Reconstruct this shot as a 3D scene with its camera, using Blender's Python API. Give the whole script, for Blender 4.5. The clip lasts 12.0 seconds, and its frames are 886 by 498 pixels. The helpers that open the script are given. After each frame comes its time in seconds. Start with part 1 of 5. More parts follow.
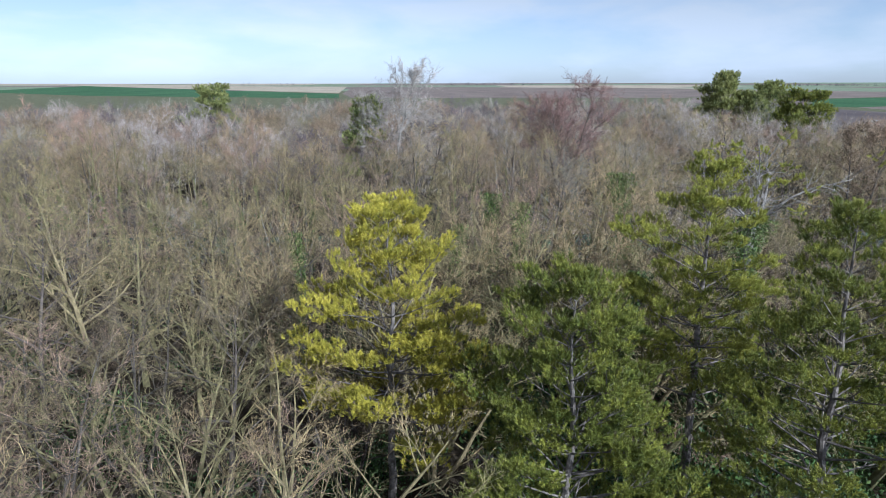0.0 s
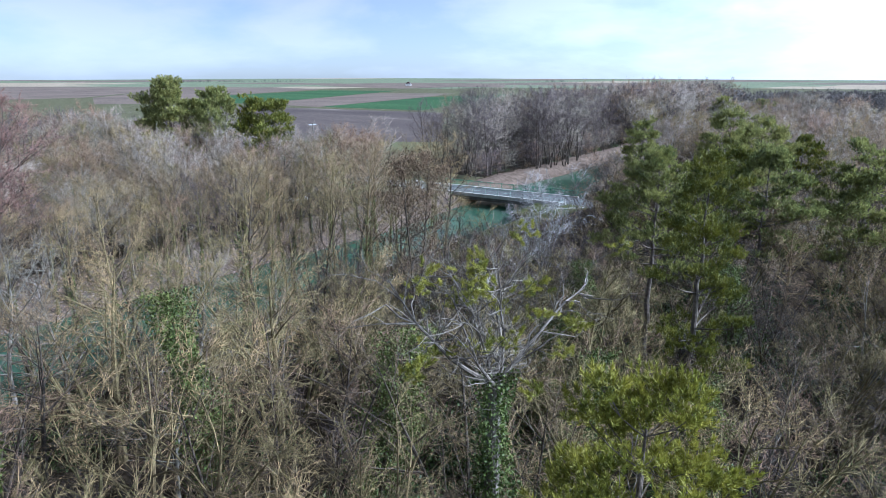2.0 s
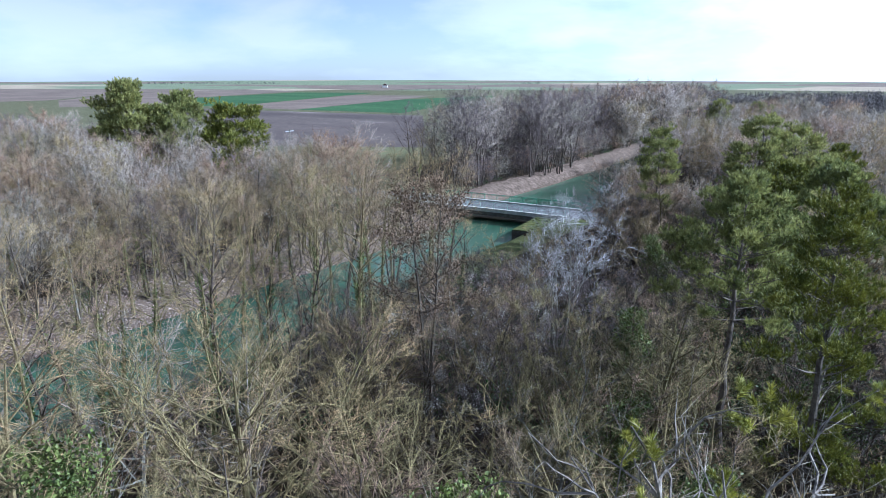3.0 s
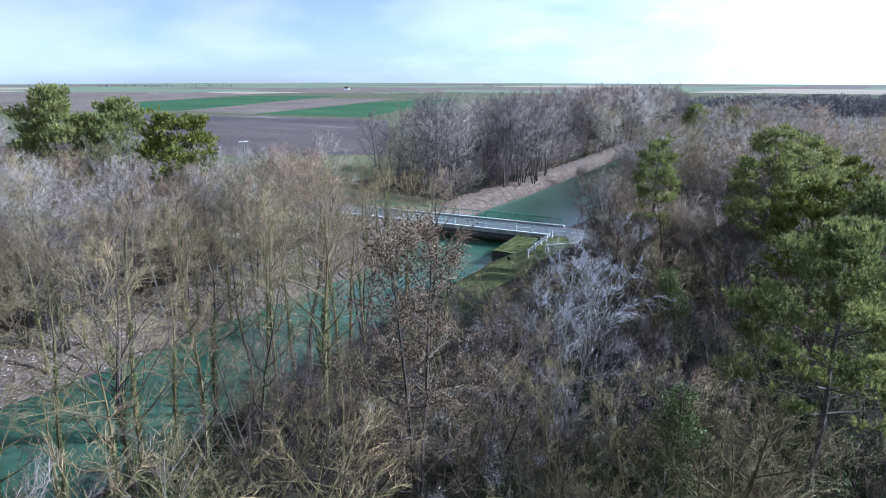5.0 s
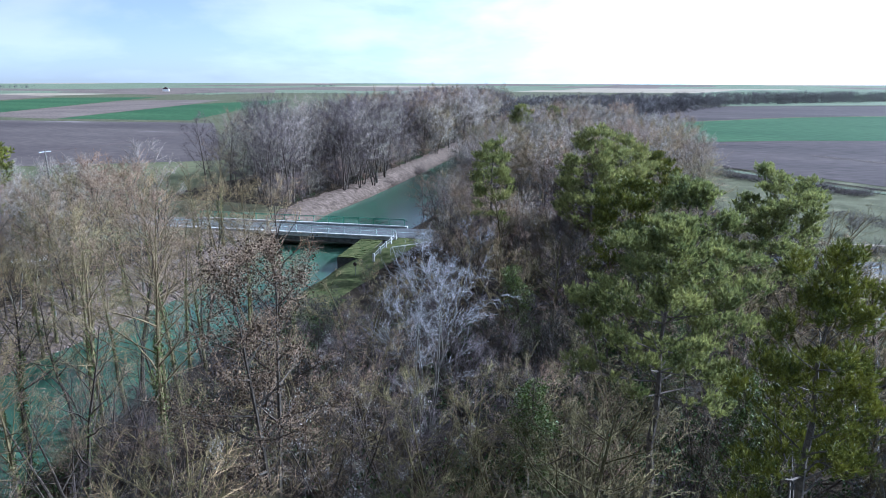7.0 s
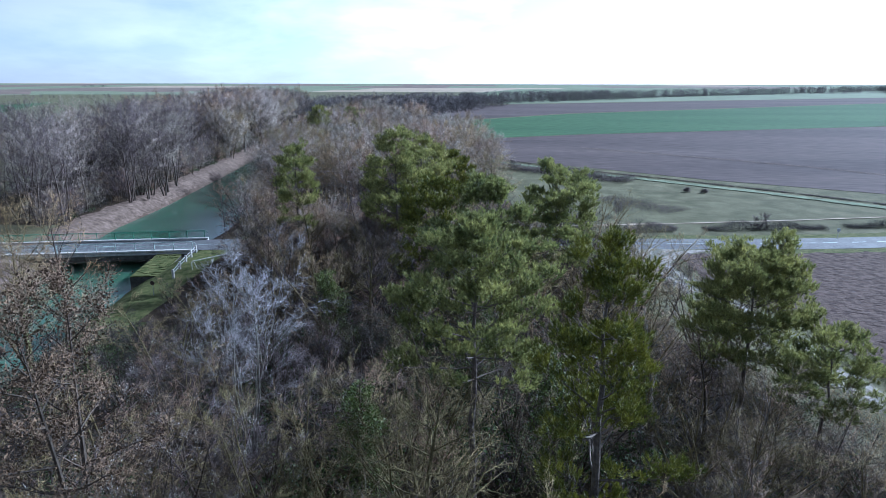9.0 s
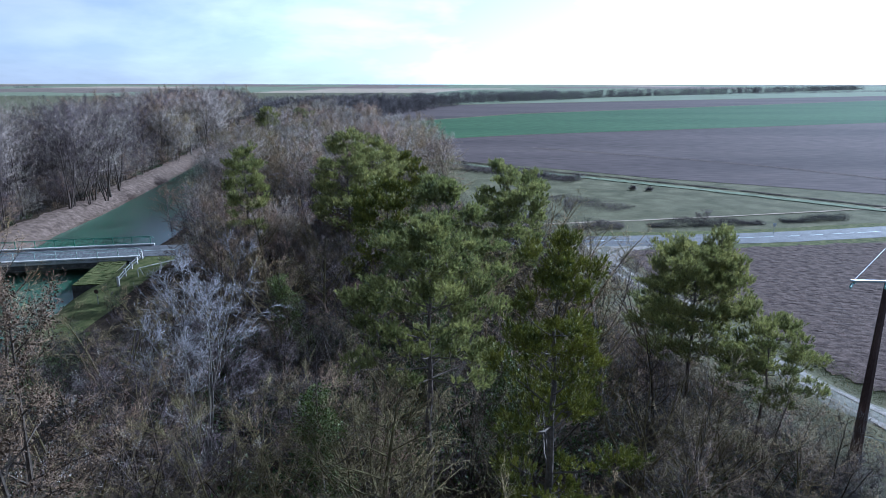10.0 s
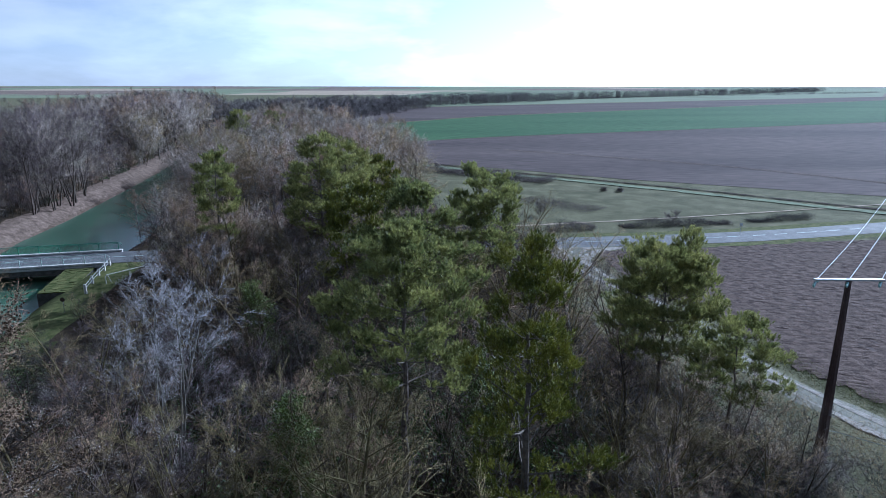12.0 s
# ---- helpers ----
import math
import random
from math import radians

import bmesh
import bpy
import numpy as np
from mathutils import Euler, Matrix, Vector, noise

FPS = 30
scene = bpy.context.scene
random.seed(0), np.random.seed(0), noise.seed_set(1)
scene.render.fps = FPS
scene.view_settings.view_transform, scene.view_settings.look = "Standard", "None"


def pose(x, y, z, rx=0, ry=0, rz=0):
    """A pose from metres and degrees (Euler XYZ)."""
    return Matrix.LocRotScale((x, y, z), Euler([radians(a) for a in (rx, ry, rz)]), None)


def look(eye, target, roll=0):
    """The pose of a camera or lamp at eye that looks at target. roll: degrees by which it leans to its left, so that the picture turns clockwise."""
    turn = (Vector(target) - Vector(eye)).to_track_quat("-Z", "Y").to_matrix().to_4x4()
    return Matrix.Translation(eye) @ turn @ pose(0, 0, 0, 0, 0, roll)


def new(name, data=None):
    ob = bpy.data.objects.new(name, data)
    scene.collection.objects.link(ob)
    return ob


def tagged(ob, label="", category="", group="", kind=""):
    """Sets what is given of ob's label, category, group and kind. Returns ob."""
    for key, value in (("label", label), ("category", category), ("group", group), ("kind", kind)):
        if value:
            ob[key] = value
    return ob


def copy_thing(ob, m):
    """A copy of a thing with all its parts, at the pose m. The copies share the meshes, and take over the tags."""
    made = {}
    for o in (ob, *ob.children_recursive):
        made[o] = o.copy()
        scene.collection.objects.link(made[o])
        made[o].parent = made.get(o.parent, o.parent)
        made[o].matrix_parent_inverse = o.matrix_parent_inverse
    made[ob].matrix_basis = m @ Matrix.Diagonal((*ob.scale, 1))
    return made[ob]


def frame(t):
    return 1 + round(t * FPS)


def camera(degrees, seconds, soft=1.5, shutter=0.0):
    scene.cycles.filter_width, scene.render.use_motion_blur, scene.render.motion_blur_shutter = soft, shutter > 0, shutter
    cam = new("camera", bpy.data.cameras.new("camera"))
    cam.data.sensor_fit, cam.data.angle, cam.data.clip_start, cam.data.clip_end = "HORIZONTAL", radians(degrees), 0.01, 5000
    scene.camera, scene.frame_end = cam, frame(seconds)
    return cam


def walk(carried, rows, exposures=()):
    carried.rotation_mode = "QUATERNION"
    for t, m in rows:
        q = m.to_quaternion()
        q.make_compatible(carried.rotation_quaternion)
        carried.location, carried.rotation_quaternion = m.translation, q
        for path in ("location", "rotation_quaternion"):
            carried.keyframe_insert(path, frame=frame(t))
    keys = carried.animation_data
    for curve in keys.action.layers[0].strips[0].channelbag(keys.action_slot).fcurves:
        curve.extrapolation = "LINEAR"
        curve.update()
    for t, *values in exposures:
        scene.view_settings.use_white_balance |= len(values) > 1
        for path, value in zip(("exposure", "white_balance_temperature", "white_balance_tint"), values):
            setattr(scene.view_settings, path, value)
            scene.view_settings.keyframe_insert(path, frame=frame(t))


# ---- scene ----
cam = camera(70.1, 12.0, soft=0.6)
PATH = [  # seconds, x, y, z, heading, tilt
    (0, 0.44, 1.28, 19.62, 0.00, -15.00),
    (0.5, -0.47, 6.94, 20.31, -11.03, -15.22),
    (1, -0.76, 12.56, 20.82, -24.17, -15.32),
    (1.5, -0.15, 18.10, 21.17, -38.71, -15.34),
    (2, 2.33, 23.40, 21.36, -49.82, -15.31),
    (2.5, 5.39, 27.95, 21.41, -51.76, -15.22),
    (3, 8.70, 31.81, 21.46, -51.92, -15.16),
    (3.2, 9.86, 33.09, 21.52, -51.90, -15.15),
    (4.0, 13.35, 36.70, 21.72, -52.15, -15.04),
    (4.8, 15.25, 38.46, 21.88, -53.23, -14.97),
    (5, 15.49, 38.69, 21.92, -55.30, -14.95),
    (5.5, 15.76, 39.01, 22.02, -59.90, -14.93),
    (6, 15.96, 39.20, 22.12, -62.72, -14.95),
    (6.5, 16.10, 39.28, 22.20, -64.82, -14.95),
    (7, 16.18, 39.30, 22.25, -69.91, -14.95),
    (7.5, 16.20, 39.32, 22.31, -75.20, -14.95),
    (8.4, 15.95, 39.45, 22.50, -83.80, -14.96),
    (9.3, 15.50, 39.57, 22.69, -89.39, -14.97),
    (9.5, 15.42, 39.58, 22.73, -90.33, -14.96),
    (10, 15.30, 39.55, 22.79, -92.21, -14.94),
    (10.5, 15.25, 39.53, 22.84, -93.24, -14.90),
    (11, 15.22, 39.54, 22.88, -93.91, -14.86),
    (11.5, 15.22, 39.56, 22.91, -94.31, -14.81),
    (12, 15.22, 39.57, 22.94, -94.68, -14.77),
]
walk(cam, [(t, pose(x, y, z, 90 + tilt, 0, heading)) for t, x, y, z, heading, tilt in PATH],
     exposures=[(0, 0.79, 4970, 7.4), (3, 1.07, 4740, 8.3), (7, 1.05, 4650, 8.9), (8, 1.0, 4630, 9.2), (10, 0.57, 4560, 10.2), (12, 0.44, 4600, 10.4)])

# ---- world and sun ----
SUN_AZ, SUN_EL = radians(142), radians(30)      # azimuth from +y towards +x
sun_way = Vector((math.sin(SUN_AZ) * math.cos(SUN_EL), math.cos(SUN_AZ) * math.cos(SUN_EL), math.sin(SUN_EL)))
sun = new("sun", bpy.data.lights.new("sun", "SUN"))
sun.data.energy, sun.data.angle, sun.data.color = 5.0, radians(0.6), (1.0, 0.95, 0.85)
sun.matrix_world = look(sun_way * 100, (0, 0, 0))

world = bpy.data.worlds.new("sky")
scene.world = world
world.use_nodes = True
wt = world.node_tree
wt.nodes.clear()


def wn(kind, **props):
    n = wt.nodes.new(kind)
    for k, v in props.items():
        n.inputs[k].default_value = v
    return n


sky = wn("ShaderNodeTexSky")
sky.sky_type, sky.sun_disc = "NISHITA", False
sky.sun_elevation, sky.sun_rotation = SUN_EL, SUN_AZ
sky.air_density, sky.dust_density, sky.ozone_density = 0.9, 0.35, 3.5
tc = wn("ShaderNodeTexCoord")
squash = wn("ShaderNodeVectorMath")
squash.operation = "MULTIPLY"
squash.inputs[1].default_value = (1.0, 1.0, 3.4)
wt.links.new(tc.outputs["Generated"], squash.inputs[0])
n1 = wn("ShaderNodeTexNoise", Scale=3.9, Detail=8.0, Roughness=0.52, Distortion=0.15)
wt.links.new(squash.outputs[0], n1.inputs["Vector"])
r1 = wn("ShaderNodeValToRGB")
r1.color_ramp.elements[0].position, r1.color_ramp.elements[1].position = 0.43, 0.62
r1.color_ramp.elements[0].color = (0.56, 0.56, 0.56, 1)
wt.links.new(n1.outputs["Fac"], r1.inputs[0])
scale_sky = wn("ShaderNodeVectorMath")
scale_sky.operation = "SCALE"
scale_sky.inputs["Scale"].default_value = 0.06
wt.links.new(sky.outputs[0], scale_sky.inputs[0])
cool = wn("ShaderNodeVectorMath")
cool.operation = "MULTIPLY"
cool.inputs[1].default_value = (0.96, 0.95, 1.0)
wt.links.new(scale_sky.outputs[0], cool.inputs[0])
# clouds take the light of the sky behind them, whitened
grey = wn("ShaderNodeRGBToBW")
wt.links.new(scale_sky.outputs[0], grey.inputs[0])
brighter = wn("ShaderNodeMath")
brighter.operation, brighter.inputs[1].default_value, brighter.inputs[2].default_value = "MULTIPLY_ADD", 1.17, 0.04
wt.links.new(grey.outputs[0], brighter.inputs[0])
# thin cloud glows towards the sun
toward = wn("ShaderNodeVectorMath")
toward.operation = "DOT_PRODUCT"
toward.inputs[1].default_value = sun_way
wt.links.new(tc.outputs["Generated"], toward.inputs[0])
half = wn("ShaderNodeMath")
half.operation, half.inputs[1].default_value, half.inputs[2].default_value = "MULTIPLY_ADD", 0.5, 0.5
wt.links.new(toward.outputs["Value"], half.inputs[0])
lobe = wn("ShaderNodeMath")
lobe.operation, lobe.inputs[1].default_value = "POWER", 3.6
wt.links.new(half.outputs[0], lobe.inputs[0])
gain = wn("ShaderNodeMath")
gain.operation, gain.inputs[1].default_value, gain.inputs[2].default_value = "MULTIPLY_ADD", 3.0, 1.0
wt.links.new(lobe.outputs[0], gain.inputs[0])
glow = wn("ShaderNodeMath")
glow.operation = "MULTIPLY"
wt.links.new(brighter.outputs[0], glow.inputs[0])
wt.links.new(gain.outputs[0], glow.inputs[1])
mixc = wn("ShaderNodeMix")
mixc.data_type = "RGBA"
wt.links.new(r1.outputs["Color"], mixc.inputs["Factor"])
wt.links.new(cool.outputs[0], mixc.inputs[6])
wt.links.new(glow.outputs[0], mixc.inputs[7])
bg = wn("ShaderNodeBackground", Strength=1.0)
wt.links.new(mixc.outputs[2], bg.inputs["Color"])
wo = wn("ShaderNodeOutputWorld")
wt.links.new(bg.outputs[0], wo.inputs[0])


# ---- materials ----
def mat(name, low, high, size=1.0, rough=0.85, bump=0.3, fine=None, spread=0.0, spec=0.3, third=None, metal=0.0, detail=6.0,
        stretch=(1, 1, 1), translucent=0.0, island=0.0):
    """Noise between two colours at the given size in metres, with a finer grain over it; spread: how far single objects differ."""
    m = bpy.data.materials.new(name)
    m.use_nodes = True
    t = m.node_tree
    b = t.nodes["Principled BSDF"]
    co = t.nodes.new("ShaderNodeNewGeometry")
    mp = t.nodes.new("ShaderNodeMapping")
    mp.inputs["Scale"].default_value = stretch
    t.links.new(co.outputs["Position"], mp.inputs[0])
    big = t.nodes.new("ShaderNodeTexNoise")
    big.inputs["Scale"].default_value, big.inputs["Detail"].default_value = 1.0 / size, detail
    big.inputs["Roughness"].default_value = 0.6
    t.links.new(mp.outputs[0], big.inputs["Vector"])
    ramp = t.nodes.new("ShaderNodeValToRGB")
    e = ramp.color_ramp.elements
    e[0].position, e[0].color = 0.36, (*low, 1)
    e[1].position, e[1].color = 0.64, (*high, 1)
    if third:
        x = e.new(0.74)
        x.color = (*third, 1)
    t.links.new(big.outputs["Fac"], ramp.inputs[0])
    small = t.nodes.new("ShaderNodeTexNoise")
    small.inputs["Scale"].default_value, small.inputs["Detail"].default_value = 1.0 / (fine or size / 9), 3.0
    t.links.new(mp.outputs[0], small.inputs["Vector"])
    mr = t.nodes.new("ShaderNodeMapRange")
    mr.inputs["From Min"].default_value, mr.inputs["From Max"].default_value = 0.3, 0.7
    mr.inputs["To Min"].default_value, mr.inputs["To Max"].default_value = 0.72, 1.28
    t.links.new(small.outputs["Fac"], mr.inputs["Value"])
    hsv = t.nodes.new("ShaderNodeHueSaturation")
    t.links.new(ramp.outputs["Color"], hsv.inputs["Color"])
    value = mr.outputs[0]
    if spread:
        oi = t.nodes.new("ShaderNodeObjectInfo")
        mo = t.nodes.new("ShaderNodeMapRange")
        mo.inputs["To Min"].default_value, mo.inputs["To Max"].default_value = 1 - spread, 1 + spread
        t.links.new(oi.outputs["Random"], mo.inputs["Value"])
        mul = t.nodes.new("ShaderNodeMath")
        mul.operation = "MULTIPLY"
        t.links.new(mr.outputs[0], mul.inputs[0])
        t.links.new(mo.outputs[0], mul.inputs[1])
        value = mul.outputs[0]
        mh = t.nodes.new("ShaderNodeMapRange")
        mh.inputs["To Min"].default_value, mh.inputs["To Max"].default_value = 0.5 + spread * 0.07, 0.5 - spread * 0.07
        t.links.new(oi.outputs["Random"], mh.inputs["Value"])
        t.links.new(mh.outputs[0], hsv.inputs["Hue"])
    if island:
        mi = t.nodes.new("ShaderNodeMapRange")
        mi.inputs["To Min"].default_value, mi.inputs["To Max"].default_value = 1 - island, 1 + island
        t.links.new(co.outputs["Random Per Island"], mi.inputs["Value"])
        mm = t.nodes.new("ShaderNodeMath")
        mm.operation = "MULTIPLY"
        t.links.new(value, mm.inputs[0])
        t.links.new(mi.outputs[0], mm.inputs[1])
        value = mm.outputs[0]
    t.links.new(value, hsv.inputs["Value"])
    t.links.new(hsv.outputs[0], b.inputs["Base Color"])
    b.inputs["Roughness"].default_value, b.inputs["Metallic"].default_value = rough, metal
    b.inputs["Specular IOR Level"].default_value = spec
    if bump:
        bp = t.nodes.new("ShaderNodeBump")
        bp.inputs["Strength"].default_value, bp.inputs["Distance"].default_value = bump, min(0.15, size / 12)
        t.links.new(small.outputs["Fac"], bp.inputs["Height"])
        t.links.new(bp.outputs[0], b.inputs["Normal"])
    if translucent:
        tr = t.nodes.new("ShaderNodeBsdfTranslucent")
        t.links.new(hsv.outputs[0], tr.inputs["Color"])
        mx = t.nodes.new("ShaderNodeMixShader")
        mx.inputs[0].default_value = translucent
        t.links.new(b.outputs[0], mx.inputs[1])
        t.links.new(tr.outputs[0], mx.inputs[2])
        t.links.new(mx.outputs[0], t.nodes["Material Output"].inputs["Surface"])
    return m


M_GROUND = mat("meadow_grass", (0.072, 0.072, 0.040), (0.132, 0.126, 0.076), 5, 0.95, 0.6, 0.22, third=(0.19, 0.165, 0.11), spec=0.06)
# leaf litter, its colour lowered to include shade under the thin crowns
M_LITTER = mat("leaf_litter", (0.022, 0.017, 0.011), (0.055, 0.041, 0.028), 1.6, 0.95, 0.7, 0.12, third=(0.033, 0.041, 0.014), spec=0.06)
M_BANK = mat("dead_leaf_bank", (0.06, 0.044, 0.033), (0.122, 0.092, 0.072), 1.3, 0.95, 0.7, 0.14, third=(0.09, 0.09, 0.04), spec=0.06)
M_PALELITTER = mat("pale_leaf_litter", (0.075, 0.056, 0.045), (0.165, 0.125, 0.102), 0.9, 0.95, 0.7, 0.09, third=(0.23, 0.185, 0.16), spec=0.06)
M_GRASSBANK = mat("mossy_grass", (0.05, 0.062, 0.02), (0.12, 0.122, 0.05), 0.9, 0.95, 0.6, 0.1, spec=0.06)
M_PLOUGH = mat("ploughed_earth", (0.052, 0.038, 0.033), (0.118, 0.088, 0.076), 0.9, 0.95, 1.0, 0.16, third=(0.086, 0.066, 0.056), spec=0.06)
M_BROWN = mat("bare_field", (0.06, 0.047, 0.047), (0.096, 0.076, 0.072), 40, 0.95, 0.3, 1.4, stretch=(1, 0.25, 1), spec=0.06)
M_WETBROWN = mat("wet_bare_field", (0.057, 0.041, 0.039), (0.098, 0.074, 0.066), 34, 0.8, 0.3, 1.4, third=(0.197, 0.164, 0.156), stretch=(1, 0.3, 1))
M_MAUVE = mat("stubble_field", (0.123, 0.094, 0.082), (0.176, 0.139, 0.119), 60, 0.95, 0.2, 2.0, spec=0.06)
M_GREEN = mat("winter_wheat", (0.036, 0.078, 0.036), (0.054, 0.104, 0.047), 50, 0.95, 0.2, 1.5, stretch=(1, 0.3, 1), spec=0.06)
M_PALEGREEN = mat("pale_crop", (0.135, 0.160, 0.10), (0.175, 0.20, 0.135), 70, 0.95, 0.2, 2.0, spec=0.06)
M_BEIGE = mat("chalky_field", (0.262, 0.213, 0.156), (0.344, 0.287, 0.221), 70, 0.95, 0.2, 2.0, spec=0.06)
M_OLIVE = mat("olive_field", (0.090, 0.094, 0.049), (0.131, 0.127, 0.070), 30, 0.95, 0.3, 1.0, spec=0.06)
M_ASPHALT = mat("worn_asphalt", (0.070, 0.070, 0.074), (0.112, 0.112, 0.117), 3.0, 0.8, 0.3, 0.05, spec=0.3)
M_TRACK = mat("chalk_track", (0.15, 0.13, 0.108), (0.27, 0.245, 0.21), 0.8, 0.85, 0.6, 0.12, third=(0.34, 0.315, 0.275))
M_RUT = mat("muddy_track", (0.055, 0.055, 0.030), (0.12, 0.108, 0.075), 0.5, 0.7, 0.8, 0.08, third=(0.22, 0.20, 0.165), spec=0.2)
M_CONCRETE = mat("weathered_concrete", (0.38, 0.37, 0.35), (0.55, 0.54, 0.51), 0.8, 0.85, 0.4, 0.05)
M_DARKSTONE = mat("dark_stone", (0.05, 0.048, 0.042), (0.12, 0.115, 0.10), 0.7, 0.8, 0.6, 0.08)
M_RAILWHITE = mat("pale_green_rail", (0.34, 0.44, 0.41), (0.48, 0.57, 0.54), 0.6, 0.5, 0.1, 0.05)
M_RAILGREEN = mat("green_painted_rail", (0.05, 0.20, 0.13), (0.09, 0.28, 0.18), 0.6, 0.45, 0.1, 0.05)
M_MAST = mat("rusted_steel", (0.055, 0.035, 0.034), (0.10, 0.062, 0.055), 0.9, 0.6, 0.2, 0.06, stretch=(1, 1, 0.3))
M_STEEL = mat("galvanised_steel", (0.40, 0.42, 0.44), (0.55, 0.57, 0.59), 0.3, 0.4, 0.1, 0.03, metal=0.6)
M_WIRE = mat("aluminium_cable", (0.55, 0.57, 0.60), (0.70, 0.72, 0.74), 0.5, 0.35, 0.0, 0.1, metal=0.5)
M_GLASSY = mat("insulator_glass", (0.16, 0.34, 0.36), (0.28, 0.48, 0.50), 0.1, 0.1, 0.0, 0.02, spec=0.6)
M_WHITE = mat("white_render", (0.66, 0.65, 0.62), (0.80, 0.79, 0.77), 2.0, 0.8, 0.2, 0.2)

BARK_OLIVE = mat("lichen_bark", (0.10, 0.078, 0.04), (0.205, 0.17, 0.082), 0.35, 0.9, 0.6, 0.05, spread=0.2, third=(0.28, 0.255, 0.06))
BARK_GREY = mat("grey_bark", (0.129, 0.116, 0.099), (0.245, 0.228, 0.204), 0.4, 0.9, 0.6, 0.05, spread=0.2)
BARK_DARK = mat("dark_bark", (0.045, 0.035, 0.027), (0.102, 0.084, 0.069), 0.35, 0.9, 0.7, 0.05, spread=0.2)
BARK_PINE = mat("pine_bark", (0.068, 0.058, 0.051), (0.177, 0.146, 0.126), 0.3, 0.9, 0.8, 0.05, spread=0.15)
BARK_DEAD = mat("dead_wood", (0.105, 0.09, 0.08), (0.25, 0.222, 0.198), 0.5, 0.85, 0.5, 0.05)
TWIG_OLIVE = mat("olive_twigs", (0.168, 0.126, 0.058), (0.285, 0.222, 0.108), 1.2, 0.8, 0.0, 0.3, spread=0.28, third=(0.29, 0.265, 0.07), island=0.48)
TWIG_BROWN = mat("brown_twigs", (0.135, 0.091, 0.057), (0.245, 0.172, 0.112), 1.2, 0.8, 0.0, 0.3, spread=0.28, island=0.48)
TWIG_GREY = mat("grey_twigs", (0.185, 0.156, 0.128), (0.305, 0.264, 0.222), 1.2, 0.75, 0.0, 0.3, spread=0.25, island=0.48)
TWIG_MAUVE = mat("mauve_twigs", (0.062, 0.047, 0.049), (0.122, 0.095, 0.096), 1.2, 0.75, 0.0, 0.3, spread=0.25, island=0.48)
TWIG_RED = mat("reddish_twigs", (0.135, 0.075, 0.062), (0.225, 0.132, 0.112), 1.2, 0.8, 0.0, 0.3, spread=0.15, island=0.40)
TWIG_SILVER = mat("silvery_twigs", (0.25, 0.24, 0.25), (0.40, 0.385, 0.40), 1.2, 0.7, 0.0, 0.3, spread=0.15, island=0.50)
LITTERLEAF = mat("fallen_leaves", (0.15, 0.11, 0.09), (0.36, 0.30, 0.27), 0.3, 0.8, 0.0, 0.1, island=0.50)
DEADLEAF = mat("withered_leaves", (0.075, 0.045, 0.028), (0.165, 0.105, 0.066), 0.6, 0.8, 0.0, 0.2, spread=0.2, island=0.40)
SEEDHEAD = mat("climber_fluff", (0.32, 0.30, 0.27), (0.48, 0.455, 0.42), 0.6, 0.9, 0.0, 0.2)
NEEDLE = mat("pine_needles", (0.078, 0.092, 0.014), (0.235, 0.226, 0.033), 0.9, 0.55, 0.0, 0.25, spread=0.12, translucent=0.15, island=0.45)
NEEDLE_YELLOW = mat("yellow_pine_needles", (0.21, 0.195, 0.02), (0.46, 0.385, 0.05), 1.0, 0.55, 0.0, 0.25, translucent=0.25, island=0.35)
NEEDLE_LIT = mat("light_pine_needles", (0.14, 0.155, 0.02), (0.34, 0.315, 0.05), 0.9, 0.55, 0.0, 0.25, spread=0.1, translucent=0.2, island=0.40)
NEEDLE_DARK = mat("dark_pine_needles", (0.118, 0.138, 0.046), (0.300, 0.300, 0.096), 1.0, 0.55, 0.0, 0.25, spread=0.15, translucent=0.45, island=0.50)
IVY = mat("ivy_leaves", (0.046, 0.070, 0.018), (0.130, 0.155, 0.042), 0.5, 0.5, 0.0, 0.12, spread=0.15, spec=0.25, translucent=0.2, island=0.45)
# the same ivy with the understory's shade put into its colour
IVY_DARK = mat("shade_tinted_ivy", (0.02, 0.045, 0.012), (0.07, 0.105, 0.03), 0.6, 0.5, 0.0, 0.12, spread=0.3, spec=0.25, translucent=0.15, island=0.50)
# distant trees, base colour paled towards grey to stand for haze
FARWOOD_HAZED = mat("far_wood", (0.072, 0.064, 0.066), (0.118, 0.106, 0.106), 14, 0.9, 0.0, 1.0, island=0.25)

# dark stems, near-black so that the colour carries shade between the trees
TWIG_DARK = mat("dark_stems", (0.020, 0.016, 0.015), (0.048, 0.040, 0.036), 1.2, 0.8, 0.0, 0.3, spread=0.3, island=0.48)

M_WATER = bpy.data.materials.new("canal_water")
M_WATER.use_nodes = True
_t = M_WATER.node_tree
_b = _t.nodes["Principled BSDF"]
_b.inputs["Base Color"].default_value = (0.055, 0.104, 0.070, 1)
_b.inputs["Roughness"].default_value = 0.11
_b.inputs["IOR"].default_value = 1.33
_b.inputs["Subsurface Weight"].default_value = 1.0
_b.inputs["Subsurface Radius"].default_value = (0.8, 1.5, 1.2)
_b.inputs["Subsurface Scale"].default_value = 1.5
_n = _t.nodes.new("ShaderNodeTexNoise")
_n.inputs["Scale"].default_value, _n.inputs["Detail"].default_value = 2.2, 3.0
_g = _t.nodes.new("ShaderNodeNewGeometry")
_t.links.new(_g.outputs["Position"], _n.inputs["Vector"])
_p = _t.nodes.new("ShaderNodeBump")
